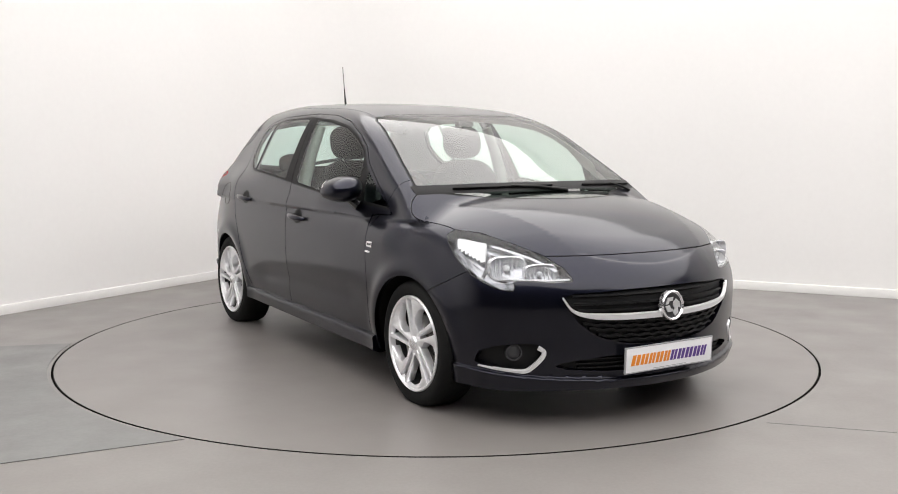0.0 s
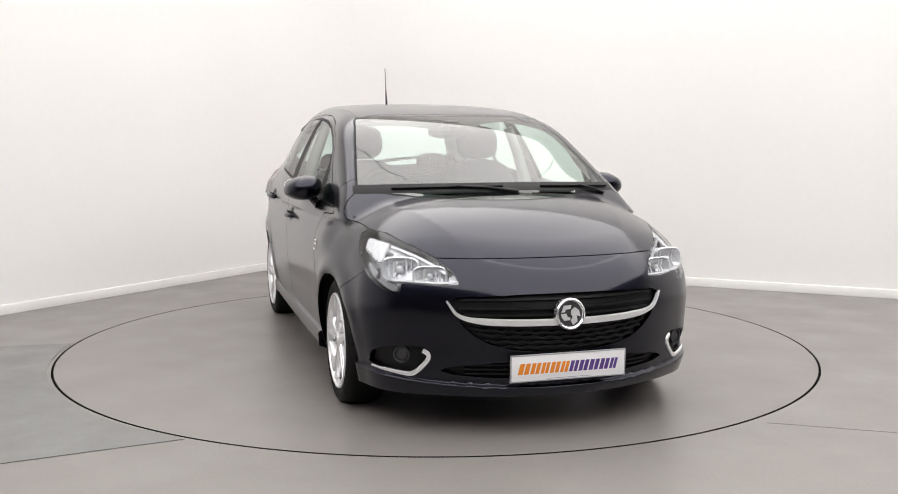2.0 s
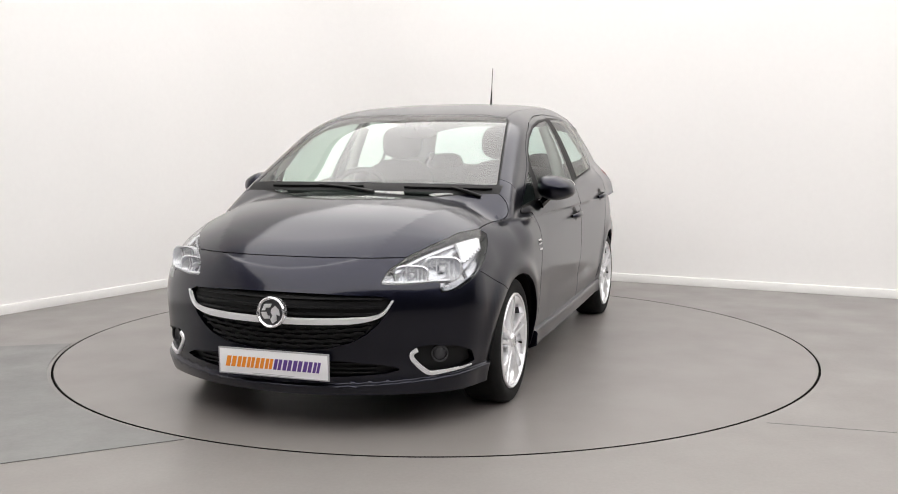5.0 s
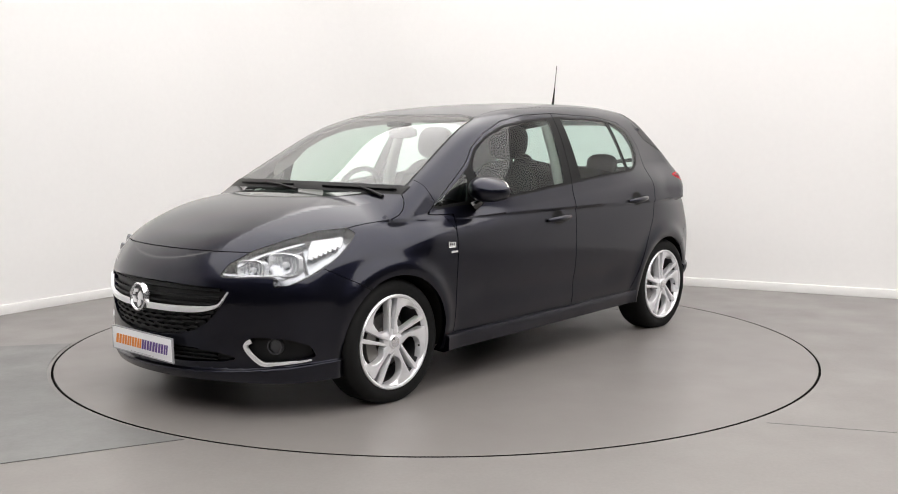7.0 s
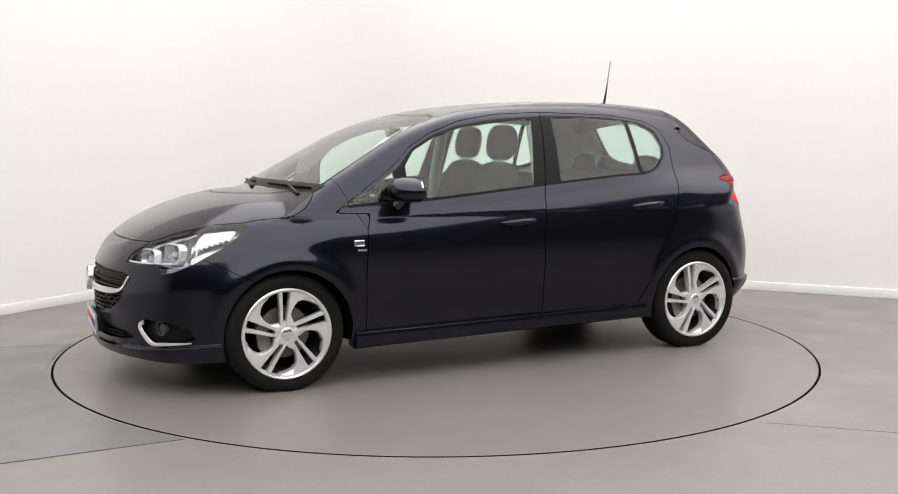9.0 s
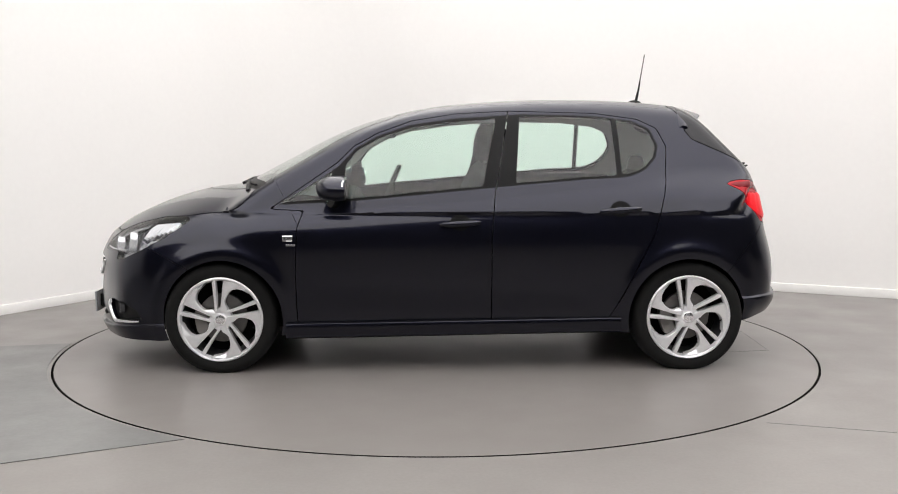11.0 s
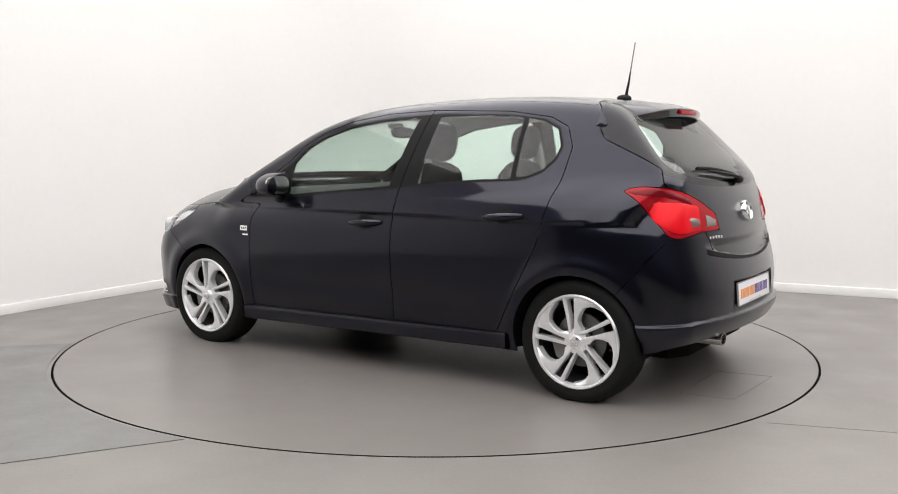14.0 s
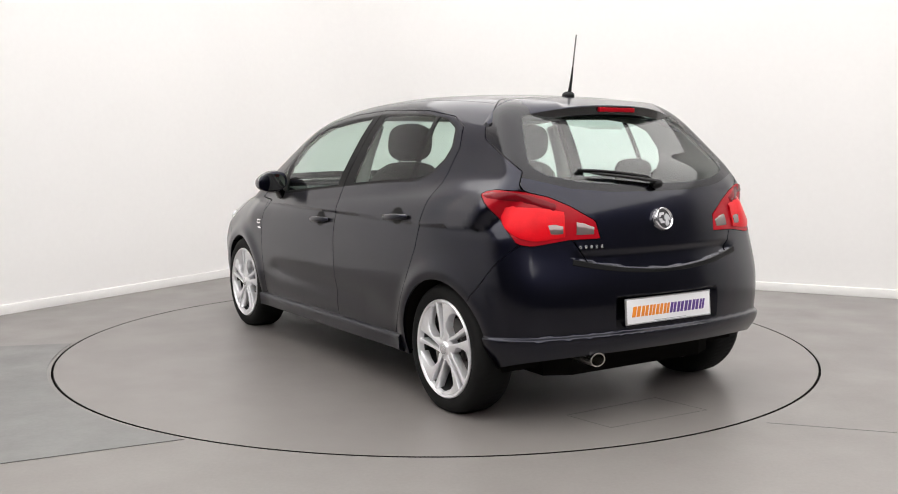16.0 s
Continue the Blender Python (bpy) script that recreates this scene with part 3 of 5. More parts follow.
def bumper_cut(p):
    x, y, z = p.T
    return np.maximum(z - np.interp(x, [1.40, 1.50, 1.643, 1.70, 1.80], [0.55, 0.602, 0.672, 0.742, 0.742]), 1.40 - x)


def wing_cut(p):
    x, y, z = p.T
    return np.maximum.reduce([0.80 - x, (0.935 + 0.55 * (z - 0.974)) - x, 0.45 - y])


def tailgate_cut(p):
    x, y, z = p.T
    edge = np.interp(z, [0.60, 0.71, 0.81, 0.96, 1.03, 1.05, 1.105, 1.245, 1.291, 1.42, 1.5], [1.52, 1.36, 1.27, 1.16, 0.955, 0.945, 0.955, 0.672, 0.661, 0.718, 0.75])
    return np.maximum.reduce([(edge - (-x - y)) * 0.7, x + 1.20, 0.665 + 0.22 * y ** 2 - z])


def rear_bumper_cut(p):
    x, y, z = p.T
    return np.maximum(z - np.interp(-x, [1.40, 1.50, 1.68, 1.70], [0.47, 0.58, 0.80, 0.82]), x + 1.38)


def roof_cut(p):
    x, y, z = p.T
    return np.maximum.reduce([y - (0.535 - 0.03 * (x + 0.3) ** 2), 1.25 - z, x - 0.42, -1.2 - x])


def wrap(shape, sign, x_min):
    """A cut by an outline unrolled round a corner of the car."""
    return lambda p: np.maximum(shape(sign * p[:, 0] - p[:, 1], p[:, 2]), x_min - sign * p[:, 0])


skin = sheet()
HUB_Z = 0.290
ARCHES = lambda p: np.minimum(np.hypot(p[:, 0] - AXLE + 0.014, p[:, 2] - HUB_Z), np.hypot(p[:, 0] + AXLE - 0.008, p[:, 2] - HUB_Z)) - 0.320
BOTTOM = Curve((-1.96, 0.335), (-1.75, 0.305), (-1.5, 0.235), (-1.0, 0.205), (0.9, 0.205), (1.5, 0.172), (2.1, 0.172))
skin.cut("arch", lambda p: np.maximum(ARCHES(p), 0.45 - p[:, 1]))
skin.cut("below", lambda p: p[:, 2] - BOTTOM(p[:, 0]))
skin.cut("screen", front_view(SCREEN_SHAPE, 0.15))
skin.cut("screen_in", front_view(SCREEN_SHAPE, 0.15), -0.013)
skin.cut("hatch_glass", rear_view(HATCH_GLASS, -1.2))
skin.cut("hatch_band", rear_view(HATCH_BAND, -1.2))
skin.cut("aperture", side_view(APERTURE))
for nm, shape in (("glass_f", GLASS_F), ("glass_r", GLASS_R), ("glass_rq", GLASS_RQ), ("glass_fq", GLASS_FQ)):
    skin.cut(nm, side_view(shape))
for nm, shape in (("door_f", DOOR_F), ("door_r", DOOR_R)):
    skin.cut(nm, side_view(shape), -0.0025)
    skin.cut(nm + "_gap", side_view(shape), 0.0025)
for nm, field, gap in (("hood", hood_cut, 0.0028), ("bumper", bumper_cut, 0.0018), ("wing", wing_cut, 0.0015), ("tailgate", tailgate_cut, 0.0028),
                       ("rear_bumper", rear_bumper_cut, 0.0015), ("roof", roof_cut, 0.0012), ("headlamp", wrap(HEADLAMP, 1, 1.35), 0.002),
                       ("taillamp", wrap(TAILLAMP, -1, 1.35), 0.002)):
    skin.cut(nm, field, -gap)
    skin.cut(nm + "_gap", field, gap)
skin.cut("lamp_split", lambda p: (np.interp(p[:, 2], [0.81, 0.96], [1.265, 1.165]) - (-p[:, 0] - p[:, 1])) * 0.7)
for nm, shape, lim in (("grille", GRILLE, 1.7), ("intake", INTAKE, 1.7), ("fog", FOG, 1.55)):
    skin.cut(nm, front_view(shape, lim))
# sharp folds: an edge of the sheet runs along each, then the sheet settles on the surface
for nm, field in (("fold_bead", lambda p: np.maximum(bead_line(p[:, 1], p[:, 2]), 1.6 - p[:, 0])), ("fold_lip", lambda p: np.maximum(lip_height(p[:, 1], p[:, 2]) - 0.215, 1.5 - p[:, 0])),
                  ("fold_apron", lambda p: np.maximum(apron_height(p[:, 0], p[:, 2]) - 0.390, p[:, 0] + 1.42)), ("fold_shoulder", lambda p: p[:, 2] - crease(p[:, 0]))):
    wide = 0.008 if nm != "fold_bead" else 0.004
    for e in (-wide, -wide / 2, 0.0, wide / 2, wide):
        skin.cut(nm, field, e)
for _ in range(2):
    e = 1e-3
    slope = np.stack([body_field(*(skin.v + d).T) - body_field(*(skin.v - d).T) for d in np.eye(3) * e], 1) / (2 * e)
    slope[np.abs(skin.v[:, 1]) < 1e-6, 1] = 0
    move = body_field(*skin.v.T)[:, None] * slope / np.maximum((slope ** 2).sum(1, keepdims=True), 0.2)
    skin.v = skin.v - np.clip(move, -0.006, 0.006)
skin.n = body_normal(skin.v)
K = skin.marks

car = new("car")
tagged(car, "dark midnight blue five-door hatchback standing on the turntable", "car")


def panel(name, where, mat, parent=None, label="", both=True, depth=0.014, side=1, sink=0.0):
    """Faces of the skin as one pressed panel with its edges turned in."""
    v, n, f = skin.take(where)
    if sink:
        v = v - n * sink
    if both:
        mir = np.array([1, -1, 1])
        k = len(v)
        v, n, f = np.concatenate([v, v * mir]), np.concatenate([n, n * mir]), np.concatenate([f, f[:, ::-1] + k])
        mid = np.where(np.abs(v[:, 1]) < 1e-5)[0]
        remap = np.arange(len(v))
        lower = mid[mid < k]
        remap[lower + k] = lower
        f = remap[f]
    elif side < 0:
        mir = np.array([1, -1, 1])
        v, n, f = v * mir, n * mir, f[:, ::-1]
    e = np.concatenate([f[:, [0, 1]], f[:, [1, 2]], f[:, [2, 0]]])
    key = np.sort(e, 1)
    _, first, count = np.unique(key, axis=0, return_index=True, return_counts=True)
    rim = e[first[count == 1]]
    verts = v
    faces = [tuple(t) for t in f.tolist()]
    if depth and len(rim):
        used = np.unique(rim)
        near = dict(zip(used.tolist(), range(len(v), len(v) + len(used))))
        verts = np.concatenate([v, v[used], v[used] - n[used] * depth])
        deep = {a: b + len(used) for a, b in near.items()}
        for a, b in rim.tolist():
            faces.append((near[b], near[a], deep[a], deep[b]))
    me = bpy.data.meshes.new(name)
    me.from_pydata(verts.tolist(), [], faces)
    me.materials.append(mat)
    me.polygons.foreach_set("use_smooth", [True] * len(faces))
    normals = np.zeros((len(verts), 3))
    normals[:len(v)] = n
    me.update()
    me.normals_split_custom_set_from_vertices(normals.tolist())
    ob = new(name, me)
    ob.parent = parent or car
    if label:
        tagged(ob, label)
    return ob


K["hatch_glass"] = K["hatch_glass"] & K["tailgate"]
base = ~K["arch"] & ~K["below"]
glassy = K["screen"] | K["hatch_glass"] | K["glass_f"] | K["glass_r"] | K["glass_rq"] | K["glass_fq"]
holes = glassy | K["aperture"] | K["headlamp_gap"] | K["taillamp_gap"] | K["grille"] | K["intake"] | K["fog"]
free = base & ~holes
door_any = K["door_f_gap"] | K["door_r_gap"]
panel("windscreen", base & K["screen_in"], M_SCREEN, depth=0, label="clear laminated windscreen")
panel("windscreen_seal", base & K["screen"] & ~K["screen_in"], M_SEAL, label="black windscreen seal", depth=0.01)
panel("bonnet", free & K["hood"], M_PAINT)
free &= ~K["hood_gap"]
front_bumper = panel("front_bumper", free & K["bumper"], M_PAINT, depth=0.032)
free &= ~K["bumper_gap"]
band = K["hatch_band"] & K["tailgate"]
tailgate = panel("tailgate", free & K["tailgate"] & ~band, M_PAINT)
panel("window_border", free & band, M_FRIT, tailgate, "black ceramic border of the rear window")
panel("rear_window", base & K["hatch_glass"], M_REARGLASS, tailgate, depth=0, label="tinted heated rear window")
free &= ~K["tailgate_gap"]
rear_bumper = panel("rear_bumper", free & K["rear_bumper"], M_PAINT, depth=0.03)
free &= ~K["rear_bumper_gap"] & ~door_any
panel("roof", free & K["roof"], M_PAINT)
free &= ~K["roof_gap"]
wings = K["wing"] & free
panel("body_shell", free & ~K["wing_gap"], M_PAINT)
for sd in (1, -1):
    panel("front_wing", wings, M_PAINT, both=False, side=sd, depth=0.03)
    for nm, d in (("front_door", "door_f"), ("rear_door", "door_r")):
        door = panel(nm, base & K[d] & ~K["aperture"], M_PAINT, both=False, side=sd)
        for g in (("glass_f", "glass_fq") if d == "door_f" else ("glass_r", "glass_rq")):
            panel("window", base & K[g] & K["aperture"], M_GLASS, door, both=False, side=sd, depth=0)
        panel("window_surround", base & K[d] & K["aperture"] & ~glassy, M_SEAL, door, "black rubber window seal and pillar trim", both=False, side=sd, depth=0.01)
        panel("door_card", base & K[d] & ~K["aperture"] & (skin.v[skin.f[:, 0], 2] < 1.0), M_TRIM, door, "dark inner door trim", both=False, side=sd, depth=0.0, sink=0.055)
panel("headlining", base & ~holes & (skin.v[skin.f[:, 0], 2] > 1.02) & (skin.v[skin.f[:, 0], 0] < 0.75) & (skin.v[skin.f[:, 0], 0] > -1.55), M_LINING, label="pale grey fabric headlining and pillar trim", depth=0, sink=0.03)


def on_skin(a, b, way, start=3.0):
    """Where a straight line meets the skin: 'front' and 'rear' take (y, z), 'side' takes (x, z), 'top' (x, y)."""
    a, b = float(a), float(b)
    make = {"front": lambda r: (r, abs(a), b), "rear": lambda r: (-r, abs(a), b), "side": lambda r: (a, r, b), "top": lambda r: (a, abs(b), r)}[way]
    steps = np.linspace(2.2 if way != "side" else 1.1, 0.2, 160)
    for _ in range(3):
        pts = np.array([make(r) for r in steps])
        inside = np.where(body_field(*pts.T) < 0)[0]
        i = inside[0] if len(inside) else len(steps) - 1
        lo = steps[i]
        steps = np.linspace(steps[max(i - 1, 0)], lo, 14)
    p = np.array(make(lo))
    n = body_normal(p[None])[0]
    if way in ("front", "rear") and a < 0:
        p[1], n[1] = -p[1], -n[1]
    if way == "top" and b < 0:
        p[1], n[1] = -p[1], -n[1]
    return Vector(p), Vector(n)


def strip(bm, pts, width, thick, lift=0.0):
    """A raised band on the skin: pts are (point, normal); widths one number or per point."""
    n = len(pts)
    rows = []
    for i, (p, nn) in enumerate(pts):
        d = (pts[min(i + 1, n - 1)][0] - pts[max(i - 1, 0)][0]).normalized()
        s = nn.cross(d).normalized()
        w = (width[i] if isinstance(width, (list, tuple)) else width) / 2
        q = p + nn * lift
        rows.append([bm.verts.new(c) for c in (q - s * w, q - s * w * 0.75 + nn * thick, q + s * w * 0.75 + nn * thick, q + s * w)])
    for a, b in zip(rows, rows[1:]):
        for k in range(3):
            bm.faces.new((a[k], b[k], b[k + 1], a[k + 1]))
        bm.faces.new((a[3], b[3], b[0], a[0]))
    bm.faces.new(rows[0])
    bm.faces.new(rows[-1][::-1])
    bmesh.ops.recalc_face_normals(bm, faces=bm.faces)
    return bm


def basis(p, n, up=(0, 0, 1)):
    """A pose on the skin: its z outwards, y up along the skin."""
    z = n.normalized()
    x = Vector(up).cross(z).normalized()
    y = z.cross(x)
    m = Matrix((x, y, z)).transposed().to_4x4()
    m.translation = p
    return m


def resample(points, n):
    c = np.array(points, float)
    t = np.linspace(0, 1, len(c))
    cx, cy = Curve(*zip(t, c[:, 0])), Curve(*zip(t, c[:, 1]))
    return [(float(cx(q)), float(cy(q))) for q in np.linspace(0, 1, n)]


# ---------------------------------------------------------------- front of the car
grille = panel("grille", base & K["grille"], M_BLACK, front_bumper, "black radiator grille with wavy mesh", depth=0.0, sink=0.026)
bm = bmesh.new()
half_bar = resample([(0.492, 0.574), (0.470, 0.535), (0.425, 0.502), (0.30, 0.487), (0.12, 0.484), (0.0, 0.484)], 22)
bar = half_bar + [(-a, b) for a, b in half_bar[-2::-1]]
pts = [on_skin(a, b, "front") for a, b in bar]
wid = [0.008 + 0.022 * min(1.0, (0.5 - abs(a)) / 0.16) for a, b in bar]
strip(bm, pts, wid, 0.014, -0.006)
part("chrome_bar", bm, M_SATIN, grille, "bright silver smile-shaped grille bar")


def mesh_bar(z0, drop, reach, wave, width):
    bm = bmesh.new()
    n = int(reach / 0.010)
    pts = []
    for i in range(-n, n + 1):
        y = reach * i / n
        z = z0 + drop * (y / 0.45) ** 2 + wave * math.sin(y * 2 * math.pi / 0.072 + z0 * 125)
        p, nn = on_skin(y, z, "front")
        pts.append((p, nn))
    strip(bm, pts, width, 0.012, -0.022)
    return bm


for z0, reach in ((0.458, 0.425), (0.438, 0.41), (0.418, 0.385), (0.398, 0.345), (0.378, 0.285)):
    part("mesh_bar", mesh_bar(z0, 0.025 if z0 > 0.4 else 0.012, reach, 0.0035, 0.014), M_BLACK, grille)
for z0, reach in ((0.585, 0.45), (0.545, 0.45), (0.515, 0.43)):
    part("slat", mesh_bar(z0, -0.004 if z0 > 0.55 else 0.0, reach, 0.0, 0.012), M_BLACK, grille)
intake = panel("lower_intake", base & K["intake"], M_BLACK, front_bumper, "black lower air intake", depth=0.0, sink=0.026)
for z0 in (0.305, 0.285, 0.265):
    part("slat", mesh_bar(z0, 0.0, 0.43, 0.0, 0.008), M_BLACK, intake)


def emblem(parent, p, n, r):
    """A round chrome badge with a plain raised shape."""
    m = basis(p, n)
    bm = bmesh.new()
    revolve(bm, [(0.0, 0.004), (r * 0.80, 0.004), (r * 0.84, 0.010), (r * 0.92, 0.013), (r, 0.008), (r * 1.02, -0.012), (0.0, -0.012)], 40, m @ pose(0, 0, 0, 90, 0, 0))
    ob = part("emblem", bm, M_CHROME, parent, "round chrome badge")
    bm = bmesh.new()
    prism(bm, [(r * 0.79 * math.cos(a * math.pi / 18), r * 0.79 * math.sin(a * math.pi / 18)) for a in range(36)], m @ pose(0, 0, 0.0042), 0.0008)
    part("emblem_field", bm, M_ALLOYDARK, ob, smooth=False)
    bm = bmesh.new()
    for pts in ([(-0.62, 0.10), (-0.45, 0.52), (0.05, 0.55), (-0.02, 0.32), (-0.35, 0.28), (-0.40, 0.12)],
                [(-0.66, 0.0), (-0.30, 0.02), (-0.22, -0.20), (-0.05, -0.22), (-0.05, -0.40), (-0.45, -0.42), (-0.60, -0.22)],
                [(0.05, 0.20), (0.30, 0.42), (0.58, 0.20), (0.66, -0.20), (0.40, -0.10), (0.45, -0.50), (0.15, -0.70), (0.0, -0.45), (0.15, -0.20), (0.02, 0.0)]):
        prism(bm, [(x * r, y * r) for x, y in pts], m @ pose(0, 0, 0.005), 0.005)
    bmesh.ops.recalc_face_normals(bm, faces=bm.faces)
    part("raised_shape", bm, M_SATIN, ob, smooth=False)
    return ob


p, n = on_skin(0.0, 0.520, "front")
emblem(front_bumper, p + Vector((0.012, 0, 0)), Vector((1, 0, 0.08)), 0.066)


def plate(name, parent, m):
    """A show plate 520 by 111 mm with slanted colour blocks for the lettering."""
    bm = bmesh.new()
    box(bm, -0.26, 0.26, -0.0555, 0.0555, 0.0, 0.008, 0.003)
    ob = part(name, bm, M_WHITE, parent, "white show plate with an orange and purple logotype", m=m)
    bm = bmesh.new()
    for x0, x1, y0, y1 in ((-0.26, 0.26, 0.0525, 0.0575), (-0.26, 0.26, -0.0575, -0.0525), (-0.262, -0.257, -0.0575, 0.0575), (0.257, 0.262, -0.0575, 0.0575)):
        box(bm, x0, x1, y0, y1, 0.0, 0.0095, 0.0008, 1)
    part("plate_rim", bm, M_GREYPRINT, ob, "thin grey rim")
    widths = [0.050, 0.042, 0.036, 0.042, 0.036, 0.038, 0.042, 0.044, 0.042, 0.032]
    x = -0.225
    for i, w in enumerate(widths):
        bm = bmesh.new()
        h = 0.023

        def slab(a0, b0, a1, b1):
            prism(bm, [(x + a0 * w + 0.25 * b0 * h, b0 * h - 0.002), (x + a1 * w + 0.25 * b0 * h, b0 * h - 0.002),
                       (x + a1 * w + 0.25 * b1 * h, b1 * h - 0.002), (x + a0 * w + 0.25 * b1 * h, b1 * h - 0.002)], Matrix.Translation((0, 0, 0.0082)), 0.0006)

        slab(0.02, -1, 0.44, 1)
        slab(0.56, -1, 0.96, 1)
        part("print_block", bm, M_ORANGE if i < 5 else M_PURPLE, ob, "slanted orange block" if i < 5 else "slanted purple block", smooth=False)
        x += w + 0.0048
    bm = bmesh.new()
    box(bm, -0.10, 0.10, -0.0495, -0.047, 0.0082, 0.0086)
    part("small_print", bm, M_GREYPRINT, ob, smooth=False)
    return ob


plate("front_plate", front_bumper, Matrix.Translation((2.088, 0.0, 0.299)) @ Matrix(((0, 0, 1, 0), (1, 0, 0, 0), (0, 1, 0, 0), (0, 0, 0, 1))) @ pose(0, 0, 0, 2, 0, 0))
bm = bmesh.new()
box(bm, 2.035, 2.088, -0.20, 0.20, 0.26, 0.335, 0.004)
part("plate_holder", bm, M_BLACK, front_bumper)


def lamp_inside(sd):
    """Headlamp: clear lens on the skin, chrome bowl behind with two reflector pots and a daytime strip."""
    lens = panel("headlamp", base & K["headlamp"], M_LENS, both=False, side=sd, depth=0.0, label="clear headlamp with chrome reflectors")
    lens.visible_shadow = False
    panel("bowl", base & K["headlamp"], M_REFLECT, lens, "silvered lamp bowl", both=False, side=sd, depth=0.0, sink=0.055)
    panel("bezel", base & K["headlamp_gap"] & ~K["headlamp"], M_GLOSSBLACK, lens, "black lamp bezel", both=False, side=sd, depth=0.05, sink=0.003)

    def spot(s, z):
        """The skin point whose x - y is s at the height z."""
        y = np.linspace(0.3, 0.84, 120)
        x = s + y
        f = body_field(x, y, np.full_like(y, z))
        i = np.argmin(np.abs(f))
        q = np.array([x[i], y[i], z])
        nn = body_normal(q[None])[0]
        return Vector((q[0], q[1] * sd, q[2])), Vector((nn[0], nn[1] * sd, nn[2]))

    # two rounded-square reflector pots side by side
    for s, z, w, h in ((1.115, 0.706, 0.078, 0.050), (1.325, 0.683, 0.070, 0.041)):
        p, nn = spot(s, z)
        m = basis(p - nn * 0.030, Vector((1, 0.30 * sd, 0.12)))

        def ring_of(k, depth):
            out = []
            for i in range(28):
                a = 2 * math.pi * i / 28
                c, d = math.cos(a), math.sin(a)
                q = (abs(c) ** 4 + abs(d) ** 4) ** -0.25
                out.append(m @ Vector((c * q * w * k, d * q * h * k, depth)))
            return out

        bm = bmesh.new()
        rings = [[bm.verts.new(v) for v in ring_of(k, d)] for k, d in ((1.06, -0.02), (1.06, 0.014), (0.97, 0.016), (0.86, -0.004), (0.60, -0.022), (0.25, -0.028))]
        for a, b in zip(rings, rings[1:]):
            for i in range(28):
                bm.faces.new((a[i], a[(i + 1) % 28], b[(i + 1) % 28], b[i]))
        bm.faces.new(rings[-1])
        bmesh.ops.recalc_face_normals(bm, faces=bm.faces)
        pot = part("reflector_pot", bm, M_POT, lens)
        bm = bmesh.new()
        ellipsoid(bm, (0, 0, 0), h * 0.30, h * 0.30, h * 0.45, 2.2, m @ pose(0, 0, -0.008), 16, 10)
        part("bulb", bm, M_BULB, pot)
        for q in (-0.62, -0.36, 0.36, 0.62):
            bm = bmesh.new()
            sweep(bm, [m @ Vector((q * w, -0.72 * h, -0.004)), m @ Vector((q * w, 0, -0.016)), m @ Vector((q * w, 0.72 * h, -0.004))], 0.0035, 6)
            part("flute", bm, M_BULB, pot)
    # stepped reflector ribs in the rear corner
    for i in range(7):
        bm = bmesh.new()
        s = 0.765 + 0.029 * i
        strip(bm, [spot(s, 0.812 - 0.06 * (s - 0.765)), spot(s + 0.006, 0.790 - 0.10 * (s - 0.765)), spot(s + 0.012, 0.768 - 0.26 * (s - 0.765))], [0.026, 0.032, 0.026], 0.008, -0.028)
        part("reflector_rib", bm, M_BULB, lens, "frosted stepped reflector")
    bm = bmesh.new()
    strip(bm, [spot(0.965, 0.655), spot(0.99, 0.70), spot(1.01, 0.755)], [0.018, 0.022, 0.016], 0.006, -0.026)
    part("bridge", bm, M_ALLOYDARK, lens)
    bm = bmesh.new()
    strip(bm, [spot(s, z) for s, z in resample([(1.00, 0.792), (1.15, 0.766), (1.30, 0.732), (1.42, 0.692)], 12)], 0.016, 0.006, -0.026)
    part("upper_trim", bm, M_REFLECT, lens)
    bm = bmesh.new()
    strip(bm, [spot(s, z) for s, z in resample([(1.10, 0.652), (1.25, 0.650), (1.40, 0.648), (1.50, 0.652)], 12)], 0.010, 0.008, -0.016)
    part("light_guide", bm, M_BULB, lens, "frosted white light guide")
    bm = bmesh.new()
    strip(bm, [spot(s, z) for s, z in resample([(0.84, 0.712), (0.94, 0.672), (1.06, 0.632), (1.14, 0.614)], 10)], [0.015] + [0.034] * 8 + [0.015], 0.006, -0.030)
    part("indicator", bm, M_REFLECT, lens, "pale indicator lens")


